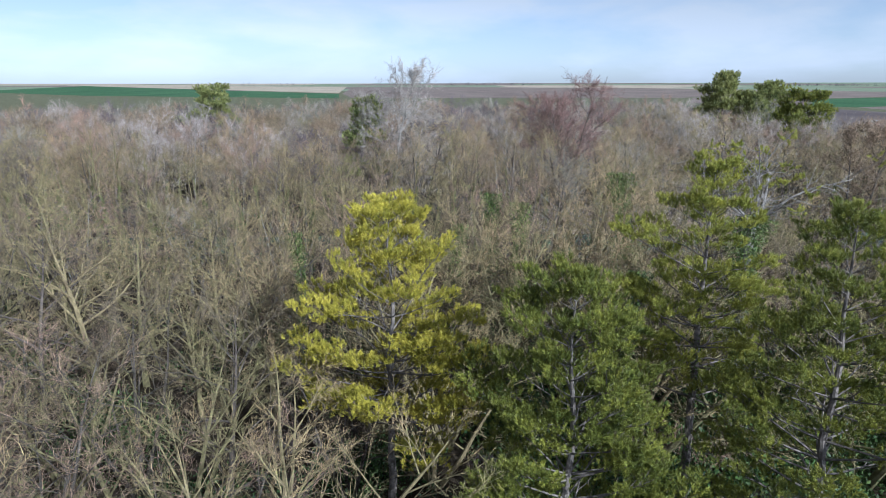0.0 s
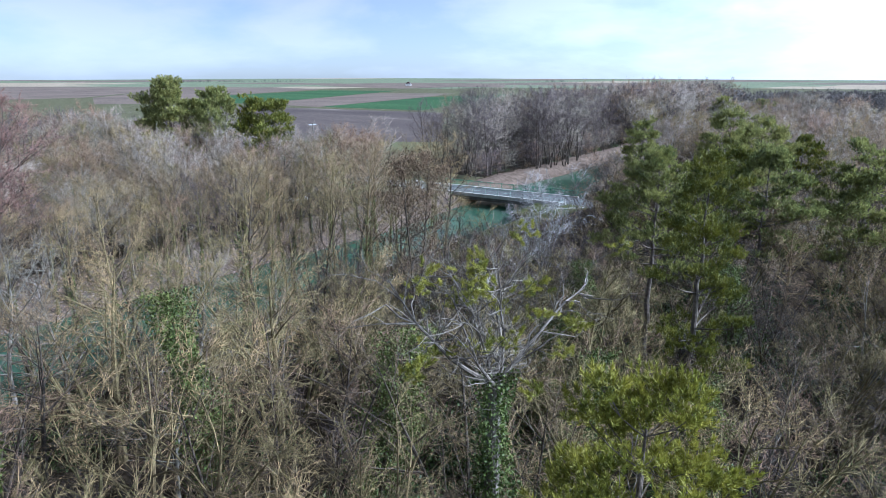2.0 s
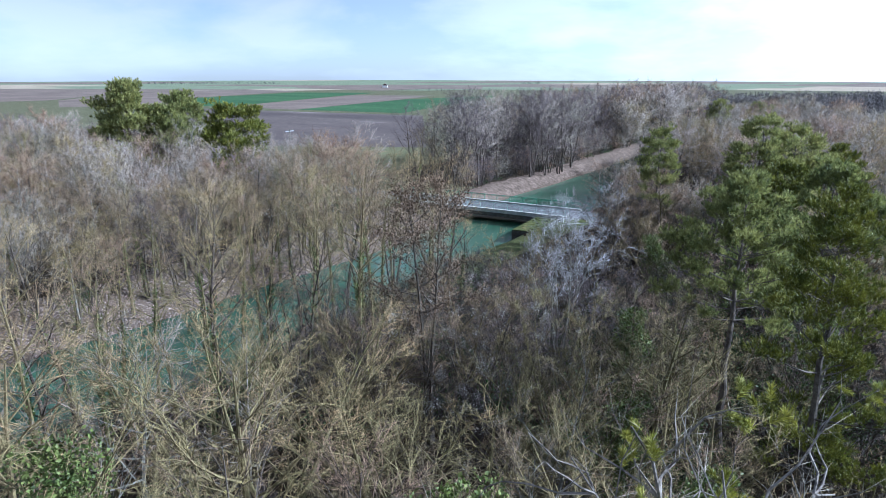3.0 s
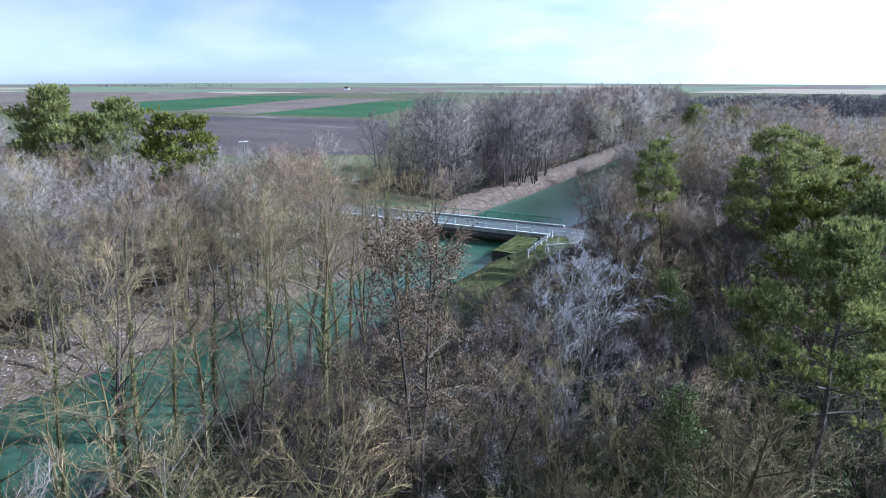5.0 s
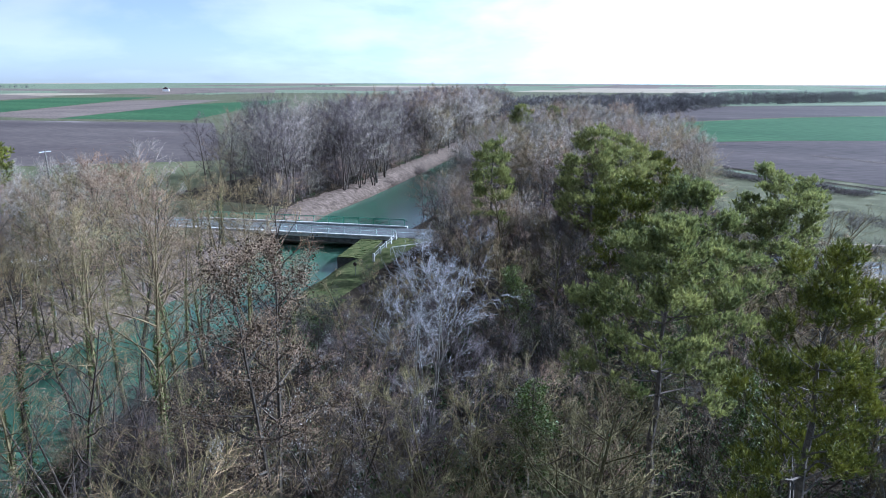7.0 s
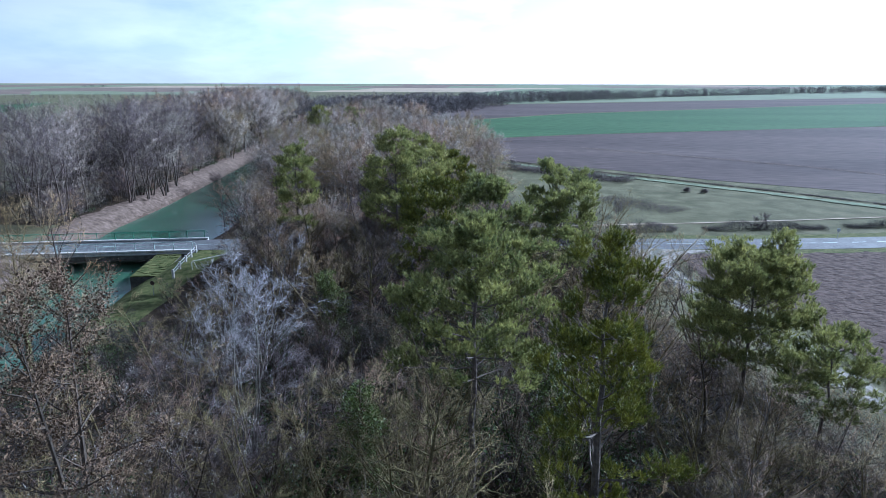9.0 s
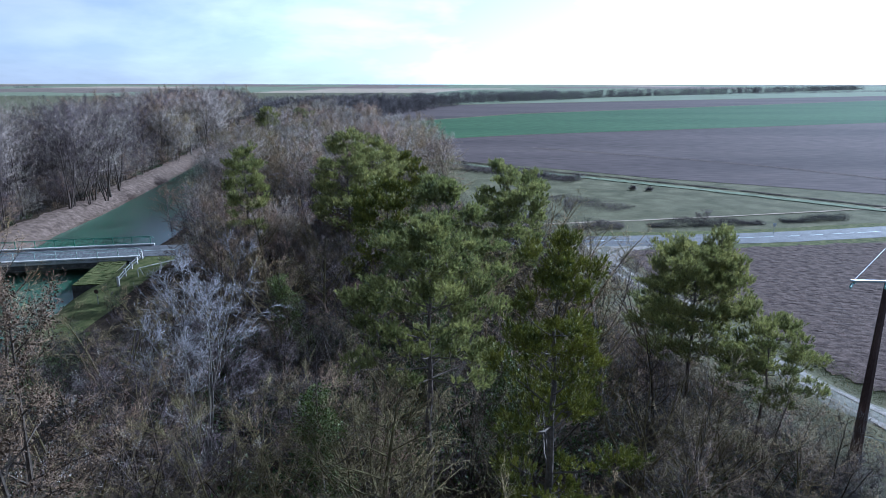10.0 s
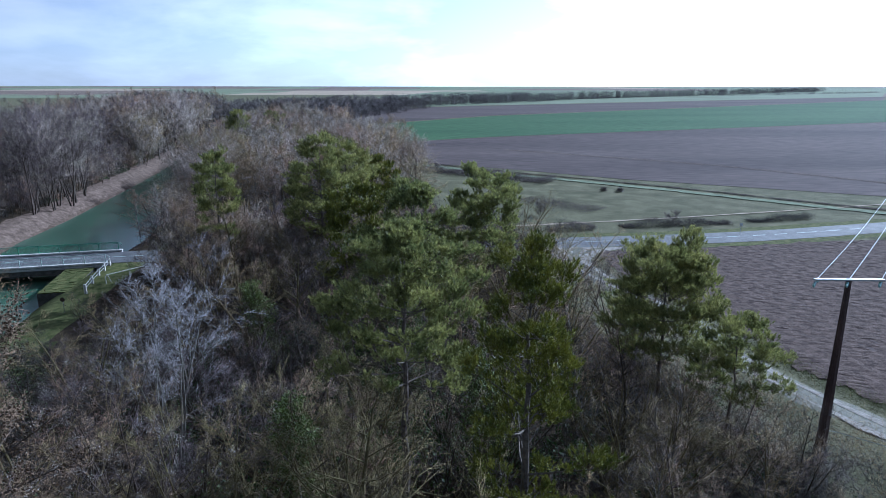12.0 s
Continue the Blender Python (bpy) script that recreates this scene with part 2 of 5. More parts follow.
_p.inputs["Strength"].default_value, _p.inputs["Distance"].default_value = 0.12, 0.04
_t.links.new(_n.outputs["Fac"], _p.inputs["Height"])
_t.links.new(_p.outputs[0], _b.inputs["Normal"])


# ---- mesh helpers ----
def mesh_of(name, verts, faces, material):
    me = bpy.data.meshes.new(name)
    me.from_pydata([tuple(v) for v in verts], [], [tuple(f) for f in faces])
    me.materials.append(material)
    return me


def part(name, me, parent, label=""):
    ob = new(name, me)
    ob.parent = parent
    if label:
        ob["label"] = label
    return ob


def thing(name, x, y, z=0.0, turn=0.0, label="", category="", group="", kind=""):
    ob = new(name)
    ob.empty_display_size = 0.3
    ob.matrix_basis = pose(x, y, z, 0, 0, turn)
    return tagged(ob, label, category, group, kind)


def bm_mesh(name, bm, material, smooth=False):
    me = bpy.data.meshes.new(name)
    bm.to_mesh(me)
    bm.free()
    me.materials.append(material)
    if smooth:
        for p in me.polygons:
            p.use_smooth = True
    return me


def box_bm(bm, x0, y0, z0, x1, y1, z1, bevel=0.0, m=None):
    """A box with worn edges, added to bm."""
    r = bmesh.ops.create_cube(bm, size=1.0)
    vs = r["verts"]
    for v in vs:
        v.co = Vector(((x0 + x1) / 2 + v.co.x * (x1 - x0), (y0 + y1) / 2 + v.co.y * (y1 - y0), (z0 + z1) / 2 + v.co.z * (z1 - z0)))
        if m:
            v.co = m @ v.co
    if bevel:
        es = list({e for v in vs for e in v.link_edges})
        bmesh.ops.bevel(bm, geom=es, offset=bevel, segments=1, affect="EDGES")


def tube(V, F, pts, rad, n=4):
    """A tapered limb through pts, added to the lists V and F."""
    pts = [Vector(p) for p in pts]
    start = len(V)
    for i, (p, r) in enumerate(zip(pts, rad)):
        d = (pts[min(i + 1, len(pts) - 1)] - pts[max(i - 1, 0)]).normalized()
        a = d.cross(Vector((0.31, 0.95, 0.05)) if abs(d.z) > 0.6 else Vector((0, 0, 1))).normalized()
        b = d.cross(a)
        for k in range(n):
            c, s = math.cos(2 * math.pi * k / n), math.sin(2 * math.pi * k / n)
            V.append(p + a * (r * c) + b * (r * s))
    for i in range(len(pts) - 1):
        for k in range(n):
            q = start + i * n
            F.append((q + k, q + (k + 1) % n, q + n + (k + 1) % n, q + n + k))
    F.append(tuple(start + (len(pts) - 1) * n + k for k in range(n)))


def unit(rng, n):
    v = rng.normal(size=(n, 3))
    return v / np.linalg.norm(v, axis=1)[:, None]


def norm(v):
    return v / np.maximum(np.linalg.norm(v, axis=1), 1e-9)[:, None]


def cones(P, D, L, R):
    """Three-sided tapering twigs: starts P, ways D, lengths L, radii R. Arrays of verts and faces."""
    n = len(P)
    ref = np.where(np.abs(D[:, 2:3]) > 0.8, [[1.0, 0, 0]], [[0, 0, 1.0]])
    a = norm(np.cross(D, ref))
    b = np.cross(D, a)
    V = np.empty((n, 4, 3))
    for k in range(3):
        c, s = math.cos(2.0944 * k), math.sin(2.0944 * k)
        V[:, k] = P + (a * c + b * s) * R[:, None]
    V[:, 3] = P + D * L[:, None]
    i = np.arange(n)[:, None] * 4
    F = np.concatenate([i + [[0, 1, 3]], i + [[1, 2, 3]], i + [[2, 0, 3]]])
    return V.reshape(-1, 3), F


def tri_mesh(name, V, F, material):
    """A mesh from arrays of verts and triangles, quickly."""
    me = bpy.data.meshes.new(name)
    me.vertices.add(len(V))
    me.vertices.foreach_set("co", np.asarray(V, dtype=np.float32).ravel())
    me.loops.add(len(F) * 3)
    me.loops.foreach_set("vertex_index", np.asarray(F, dtype=np.int32).ravel())
    me.polygons.add(len(F))
    me.polygons.foreach_set("loop_start", np.arange(0, len(F) * 3, 3, dtype=np.int32))
    me.update(calc_edges=True)
    me.materials.append(material)
    return me


def bend(rng, p, d, length, steps, wander, lift):
    """A wandering path from p along d; lift turns it upwards on the way."""
    p, d = np.array(p, float), np.array(d, float)
    out = [p.copy()]
    for _ in range(steps):
        d = d + rng.normal(size=3) * wander + np.array((0, 0, lift))
        d /= np.linalg.norm(d)
        p = p + d * length / steps
        out.append(p.copy())
    return out


def bare_parts(seed, height, stems=1, limbs=12, subs=6, twigs=8, twiglets=3, spread=0.36, twig_len=0.6, twig_r=0.0078, lift=0.02,
               low=0.25, girth=0.016, lean=0.05, fan=0.0, coarse=False, rise=0.16, wander=0.13):
    """A leafless tree with ascending limbs and a domed crown: lists of the wood's verts and faces, arrays of the twigs' verts and faces,
    the stems' paths and the twigs' starts. rise: how steeply the lowest limbs climb."""
    rng = np.random.default_rng(seed)
    V, F, paths = [], [], []
    S0, S1, LR = [], [], []
    ls = 3 if coarse else 4
    for s in range(stems):
        az = rng.uniform(0, 6.283)
        if stems > 1:
            az = 6.283 * s / stems + rng.uniform(-0.4, 0.4)
        out = fan * (0.45 + 0.75 * rng.random()) if stems > 1 else lean
        hs = height * (1 if s == 0 else rng.uniform(0.72, 1.0))
        d0 = np.array((math.cos(az) * out, math.sin(az) * out, 1.0))
        d0 /= np.linalg.norm(d0)
        p0 = np.array((math.cos(az), math.sin(az), 0)) * (0.18 if stems > 1 else 0)
        path = bend(rng, p0, d0, hs * 0.93, 8, 0.05, 0.025)
        r0 = hs * girth * (0.7 if stems > 1 else 1.0)
        rad = [r0 * (1.25 if i == 0 else 1 - 0.9 * i / 8) for i in range(9)]
        tube(V, F, path[::2] if coarse else path, rad[::2] if coarse else rad, 4 if coarse else 6)
        paths.append((path, rad))
        for k in range(limbs):
            uu = (k + rng.random()) / limbs
            u = low + (0.98 - low) * uu ** 0.9
            i = min(int(u * 8), 7)
            q = path[i] + (path[i + 1] - path[i]) * (u * 8 - i)
            a = k * 2.4 + rng.uniform(-0.5, 0.5) + az
            up = rise + 0.75 * uu ** 1.5 + rng.uniform(-0.3, 0.35)
            d = np.array((math.cos(a), math.sin(a), up)) + (path[i + 1] - path[i]) / hs * 3
            d /= np.linalg.norm(d)
            ln = hs * spread * (1.12 - 1.1 * (uu - 0.2) ** 2) * rng.uniform(0.7, 1.15)
            lp = bend(rng, q, d, ln, ls, wander, lift)
            lr = max(r0 * (1 - 0.85 * u) * 0.52, 0.013)
            tube(V, F, lp, [lr * (1 - 0.8 * t / ls) for t in range(ls)] + [0.006], 3 if coarse else 4)
            for j in range(subs):
                w = 0.18 + 0.8 * (j + rng.random()) / subs
                i2 = min(int(w * ls), ls - 1)
                e = lp[i2 + 1] - lp[i2]
                q2 = lp[i2] + e * (w * ls - i2)
                d2 = e / np.linalg.norm(e) + rng.normal(size=3) * 0.55 + np.array((0, 0, 0.05))
                d2 /= np.linalg.norm(d2)
                sp = bend(rng, q2, d2, max(ln * (0.62 - 0.3 * w) * rng.uniform(0.7, 1.2), 0.6), 2, wander, lift)
                sr = max(lr * (1 - 0.7 * w) * 0.6, 0.008)
                if not coarse:
                    tube(V, F, sp, [sr, sr * 0.65, 0.005], 3)
                S0.append(sp[0])
                S1.append(sp[2])
                LR.append(sr)
            S0.append(lp[ls - 1])
            S1.append(lp[ls])
            LR.append(0.01)
    S0, S1, LR = np.array(S0), np.array(S1), np.array(LR)
    SL = np.linalg.norm(S1 - S0, axis=1)
    SD = (S1 - S0) / SL[:, None]
    k = np.repeat(np.arange(len(S0)), twigs)
    n = len(k)
    u = np.tile((np.arange(twigs) + 0.5) / twigs, len(S0)) + rng.uniform(-0.5, 0.5, n) / twigs
    P = S0[k] + (S1 - S0)[k] * u[:, None]
    D = norm(SD[k] + rng.normal(size=(n, 3)) * 0.62 + np.array((0, 0, 0.10)))
    L = twig_len * rng.uniform(0.55, 1.25, n) * (1.15 - 0.4 * u)
    parts = [cones(P, D, L, np.full(n, twig_r))]
    if coarse:
        parts.append(cones(S0, SD, SL, np.full(len(S0), twig_r * 1.5)))
    if twiglets:
        k = np.repeat(np.arange(n), twiglets)
        u = rng.uniform(0.15, 0.95, len(k))
        P2 = P[k] + D[k] * (L[k] * u)[:, None]
        D2 = norm(D[k] + rng.normal(size=(len(k), 3)) * 0.6 + np.array((0, 0, 0.05)))
        parts.append(cones(P2, D2, L[k] * rng.uniform(0.3, 0.62, len(k)), np.full(len(k), twig_r * 0.68)))
    TV, TF, n = [], [], 0
    for v, f in parts:
        TV.append(v)
        TF.append(f + n)
        n += len(v)
    return V, F, np.concatenate(TV), np.concatenate(TF), paths, P


def leaves(rng, P, size, flat=0.0, name="leaves", material=None):
    """Folded leaves of two triangles each round the places P."""
    n = len(P)
    nrm = norm(unit(rng, n) + np.array((0, 0, flat)))
    a = norm(np.cross(nrm, unit(rng, n)))
    b = np.cross(nrm, a)
    s = size * rng.uniform(0.6, 1.3, n)[:, None]
    V = np.stack([P - a * s, P + b * s * 0.62 + nrm * s * 0.2, P + a * s, P - b * s * 0.62 + nrm * s * 0.2], 1).reshape(-1, 3)
    i = np.arange(n)[:, None] * 4
    F = np.concatenate([i + [[0, 1, 2]], i + [[0, 2, 3]]])
    return tri_mesh(name, V, F, material)


def tufts(rng, P, D, needles, length, width, spread=1.05, shoot=0.26):
    """Upright brushes of needles at P along D: arrays of verts and triangles."""
    k = np.repeat(np.arange(len(P)), needles)
    n = len(k)
    u = rng.random(n) ** 0.8
    base = P[k] + D[k] * (u * shoot)[:, None]
    side = norm(np.cross(D[k], unit(rng, n)))
    d = norm(D[k] * (0.55 + 0.5 * u)[:, None] + side * (spread * (1.15 - 0.65 * u))[:, None])
    w = norm(np.cross(d, unit(rng, n))) * (width * rng.uniform(0.7, 1.2, n) / 2)[:, None]
    ln = (length * rng.uniform(0.75, 1.15, n))[:, None]
    V = np.stack([base - w, base + w, base + d * ln], 1).reshape(-1, 3)
    return V, np.arange(3 * n).reshape(-1, 3)


def pine_parts(seed, height, crown_low, radius, blades=18, length=0.15, width=0.030, top_round=0.8, gaps=0.2, girth=0.014, lean=(0, 0), bare=0.4,
               lobes=0.35, lift=0.05, clump=9, puff=0.24, tier=0.95, side=0.30, arms=5, brush=0.85, full=1.5):
    """A pine of tiers: limbs in whorls, side shoots spread flat along their outer part, each ending in a puff of upright needle tufts.
    crown_low: where the crown begins, as a share of the height; tier: the rise from whorl to whorl; puff: the radius of a clump."""
    rng = np.random.default_rng(seed)
    V, F, C, CD = [], [], [], []
    path = [np.array((lean[0] * (i / 10) ** 1.5 + rng.normal() * 0.07, lean[1] * (i / 10) ** 1.5 + rng.normal() * 0.07, (height - 0.5) * i / 10)) for i in range(11)]
    r0 = height * girth
    rad = [r0 * (1.2 if i == 0 else 1 - 0.92 * (i / 10) ** 1.2) for i in range(11)]
    tube(V, F, path, rad, 8)
    ph = rng.uniform(0, 6.28, 3)
    whorls = max(5, int(height * (1 - crown_low) / tier))
    for w in range(whorls):
        f = (w + 0.7 * rng.random()) / whorls
        x = (crown_low + (1 - crown_low) * f) * 10
        i = min(int(x), 9)
        q = path[i] + (path[i + 1] - path[i]) * (x - i)
        prof = (1 - f) ** top_round * (0.6 + 0.4 * min(1, f / 0.25)) + 0.07
        big = rng.uniform(0.72, 1.18)
        nl = int(rng.integers(arms - 1, arms + 1))
        for b in range(nl):
            if rng.random() < gaps:
                continue
            a = w * 1.9 + 6.283 * b / nl + rng.uniform(-0.4, 0.4)
            lobe = 1 + lobes * (math.sin(2 * a + ph[0] + 3 * f) * 0.6 + math.sin(3 * a + ph[1] - 5 * f) * 0.5)
            ln = max(radius * prof * lobe * big * rng.uniform(0.75, 1.15), 0.45)
            d = np.array((math.cos(a), math.sin(a), 0.02 + 0.65 * f + rng.uniform(-0.12, 0.15)))
            d /= np.linalg.norm(d)
            lp = bend(rng, q, d, ln, 4, 0.09, lift)
            lr = max(rad[i] * 0.34, 0.016)
            tube(V, F, lp, [lr, lr * 0.8, lr * 0.6, lr * 0.42, 0.008], 4)
            C.append(lp[4])
            CD.append(lp[4] - lp[3])
            ns = max(2, int(ln * full * (1 - bare) / puff))
            for s in range(ns):
                v = bare + (0.98 - bare) * (s + rng.random()) / ns
                i2 = min(int(v * 4), 3)
                e = lp[i2 + 1] - lp[i2]
                q2 = lp[i2] + e * (v * 4 - i2)
                e = e / np.linalg.norm(e)
                across = np.array((-e[1], e[0], 0)) * (1 if s % 2 else -1)
                d2 = e * 0.75 + across * rng.uniform(0.5, 1.0) + np.array((0, 0, rng.uniform(0.0, 0.35)))
                d2 /= np.linalg.norm(d2)
                sl = side * ln * (1.25 - v) * rng.uniform(0.7, 1.2) + puff * 1.1
                sp = bend(rng, q2, d2, sl, 2, 0.12, 0.12)
                tube(V, F, sp, [lr * 0.3 + 0.006, 0.009, 0.006], 3)
                C.append(sp[2])
                CD.append(sp[2] - sp[1])
                if sl > puff * 3.2:
                    C.append(sp[1] + np.array((0, 0, puff * 0.25)))
                    CD.append(sp[1] - sp[0])
    C += [path[10], path[10] + np.array((0, 0, 0.3))]
    CD += [np.array((0, 0, 1.0))] * 2
    C, CD = np.array(C), norm(np.array(CD))
    k = np.repeat(np.arange(len(C)), clump)
    n = len(k)
    off = unit(rng, n) * (puff * rng.random(n) ** 0.45)[:, None] * np.array((1.15, 1.15, 0.55))
    size = rng.uniform(0.7, 1.25, len(C))[k][:, None]
    P = C[k] + off * size
    D = norm(CD[k] * 0.45 + off / puff * 0.65 + np.array((0, 0, 0.95)) + rng.normal(size=(n, 3)) * 0.15)
    NV, NF = tufts(rng, P, D, blades, length, width, spread=brush, shoot=length * 1.3)
    return V, F, NV, NF, path


def pine(x, y, height, crown_low, radius, seed, label, needles_mat, ivy=0, name="pine_tree", **kw):
    V, F, NV, NF, path = pine_parts(seed, height, crown_low, radius, **kw)
    ob = thing(name, x, y, ground_z(x, y) - 0.05, 0, label, "tree", "pine trees in the wood")
    part("trunk", mesh_of("trunk", V, F, BARK_PINE), ob, "grey-brown scaly trunk and limbs")
    part("crown", tri_mesh("crown", NV, NF, needles_mat), ob)
    if ivy:
        part("ivy", ivy_mesh(seed, path, height * 0.55, ivy, 0.35), ob, "glossy ivy climbing the trunk")
    return ob


def ivy_mesh(seed, path, top, count, radius, size=0.085):
    rng = np.random.default_rng(seed + 77)
    count = int(count * 1.5)
    z = rng.uniform(0, 1, count) ** 0.85
    pts = np.array(path)
    zz = z * top
    order = np.argsort(pts[:, 2])
    cx, cy = np.interp(zz, pts[order, 2], pts[order, 0]), np.interp(zz, pts[order, 2], pts[order, 1])
    a = rng.uniform(0, 6.283, count)
    r = radius * (0.35 + 0.65 * rng.random(count)) * (1.15 - 0.45 * z) * (1 + 0.45 * np.sin(5 * z * 3 + a * 2))
    P = np.stack([cx + np.cos(a) * r, cy + np.sin(a) * r, zz], 1)
    return leaves(rng, P, size * 0.72, 0.3, "ivy", IVY)


# ---- ground, canal, fields, roads ----
NORTH_BANK = [(-400, 84), (-60, 87), (31, 90), (70, 91), (100, 96), (119, 99), (136, 99.4), (178, 103), (260, 112), (420, 142)]
SOUTH_BANK = [(-400, 69), (-60, 71), (31, 75), (57, 78), (86, 81), (117, 80.5), (178, 87), (260, 97), (420, 128)]
WATER_Z = -2.0


def line_y(line, x):
    return np.interp(x, [p[0] for p in line], [p[1] for p in line])


def smooth(a, b, v):
    s = min(1.0, max(0.0, (v - a) / (b - a)))
    return s * s * (3 - 2 * s)


def ground_z(x, y):
    """The height of the ground: flat land, the trench of the canal and low rises far off."""
    n, s = line_y(NORTH_BANK, x), line_y(SOUTH_BANK, x)
    far = 1.0 if x < 420 else max(0.0, 1 - (x - 420) / 60)
    inside = min(y - s, n - y)
    z = 0.0
    if -7 < inside:
        z = -3.6 * smooth(-5.0, 3.0, inside) * far
    wood = smooth(-200, -80, x) * (1 - smooth(90, 96, x)) * smooth(16, 24, y) * (1 - smooth(150, 200, y))
    z += 0.35 * wood * noise.noise(Vector((x * 0.09, y * 0.09, 3.1)))
    r = math.hypot(x, y)
    if r > 900:
        z += 7.0 * smooth(1500, 4300, r) * (0.5 + 0.5 * math.sin(math.atan2(x, y) * 2.2 - 0.4))
    return z


def spaced(lo, hi, near_lo, near_hi, step):
    out = list(np.arange(near_lo, near_hi + 0.01, step))
    v, g = near_hi, step
    while v < hi:
        g *= 1.28
        v += g
        out.append(min(v, hi))
    v, g = near_lo, step
    while v > lo:
        g *= 1.28
        v -= g
        out.insert(0, max(v, lo))
    return out


def build_ground():
    xs, ys = spaced(-3400, 3400, -60, 262, 1.6), spaced(-3400, 3400, 8, 124, 1.0)
    V = [(x, y, ground_z(x, y)) for y in ys for x in xs]
    nx = len(xs)
    F = [(j * nx + i, j * nx + i + 1, (j + 1) * nx + i + 1, (j + 1) * nx + i) for j in range(len(ys) - 1) for i in range(nx - 1)]
    me = mesh_of("ground", V, F, M_GROUND)
    me.materials.append(M_LITTER)
    me.materials.append(M_BANK)
    me.materials.append(M_GRASSBANK)
    me.materials.append(M_PALELITTER)
    for m in (M_PALEGREEN, M_BEIGE, M_MAUVE):
        me.materials.append(m)
    for p in me.polygons:
        p.use_smooth = True
        x, y, _ = p.center
        n, s = line_y(NORTH_BANK, x), line_y(SOUTH_BANK, x)
        # farthest land takes pale field colours in place of distance haze
        if math.hypot(x, y) > 1250:
            p.material_index = 5 + (0, 1, 0, 2)[int(3 + 3 * noise.noise(Vector((x * 0.0011, y * 0.0011, 7.7)))) % 4]
            continue
        if -420 < x < 420 and n - 3 < y < n + (3.0 if x > 98 else 11):
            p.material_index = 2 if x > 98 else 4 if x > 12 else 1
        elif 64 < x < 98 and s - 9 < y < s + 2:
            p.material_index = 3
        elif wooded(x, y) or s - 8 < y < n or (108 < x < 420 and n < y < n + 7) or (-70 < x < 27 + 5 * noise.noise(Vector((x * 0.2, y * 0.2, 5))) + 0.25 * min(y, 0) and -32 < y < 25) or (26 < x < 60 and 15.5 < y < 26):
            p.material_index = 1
    tagged(new("ground", me), "flat grassy land with leaf litter under the wood", "ground", kind="structure")


def poly(name, pts, z, material, label, category, depth=0.0):
    """A flat patch of land with an outline pts, kind structure."""
    bm = bmesh.new()
    f = bm.faces.new([bm.verts.new((x, y, z)) for x, y in pts])
    f.normal_update()
    if f.normal.z < 0:
        f.normal_flip()
    bmesh.ops.triangulate(bm, faces=bm.faces[:])
    return tagged(new(name, bm_mesh(name, bm, material)), label, category, kind="structure")


def ribbon(name, line, width, z, material, label, category, crown=0.0, edge=0.0, seed=5, kind="structure"):
    """A road along line, with wandering edges (edge, in metres) and a cambered top."""
    rng = np.random.default_rng(seed)
    pts = []
    for (x0, y0), (x1, y1) in zip(line, line[1:]):
        k = max(1, int(math.hypot(x1 - x0, y1 - y0) / 1.5))
        pts += [(x0 + (x1 - x0) * i / k, y0 + (y1 - y0) * i / k) for i in range(k)]
    pts.append(line[-1])
    V, F = [], []
    for i, (x, y) in enumerate(pts):
        a, b = pts[max(i - 1, 0)], pts[min(i + 1, len(pts) - 1)]
        d = Vector((b[0] - a[0], b[1] - a[1])).normalized()
        nx, ny = -d.y, d.x
        for k, (s, h) in enumerate(((-1, 0), (-0.5, 0.8), (0, 1), (0.5, 0.8), (1, 0))):
            w = width / 2 * s + (rng.normal() * edge if abs(s) == 1 else 0)
            V.append((x + nx * w, y + ny * w, z + crown * h))
        if i:
            q = (i - 1) * 5
            F += [(q + k, q + k + 5, q + k + 6, q + k + 1) for k in range(4)]
    return tagged(new(name, mesh_of(name, V, F, material)), label, category, kind=kind)


def rounded(line, steps=6):
    """A smooth line through the given points."""
    out = []
    p = [Vector(a) for a in line]
    for i in range(len(p) - 1):
        a, b, c, d = p[max(i - 1, 0)], p[i], p[i + 1], p[min(i + 2, len(p) - 1)]
        for k in range(steps):
            t = k / steps
            q = 0.5 * (2 * b + (c - a) * t + (2 * a - 5 * b + 4 * c - d) * t * t + (3 * b - a - 3 * c + d) * t ** 3)
            out.append((q.x, q.y))
    out.append(tuple(p[-1]))
    return out


ROAD = rounded([(84, 260), (88, 190), (92, 150), (95.2, 118), (101.0, 77.5), (103.2, 50), (104.0, 16), (105.3, -11.5), (110, -41), (124, -110), (160, -250)])
TRACK = rounded([(101, 13.0), (94, 15.4), (87, 14.3), (76, 11.6), (62, 10.0), (50, 6.2), (40, 0.0), (33, -14), (30, -45), (32, -120)])


def wooded(x, y):
    """Whether trees stand at x, y."""
    n, s = line_y(NORTH_BANK, x), line_y(SOUTH_BANK, x)
    if y < s:                                      # south of the canal
        if y > s - 3.5:
            return False
        if x < 98:
            if x > 72 and y > 72 and y > 72 + (97 - x) * 0.02:
                return False
            lim = 17 + 0.1 * max(0, x - 40) if x > 34 else (14 if x > 2 else 6)
            return y > lim
        if x < 108:
            return False
        if x < 262:
            return y > 27 + 0.16 * (x - 108)
        return x < 420 and y > 52 + 0.45 * (x - 262)
    if y > n + 1:                                  # north of the canal
        if x < 88:
            return y < 205 - 0.25 * abs(x) and (x < 82 or y < 112) and (y < 150 or x < 70)
        if x > 112:
            return n + 5 < y < n + 34 + 0.05 * (x - 112) and x < 420
    return False


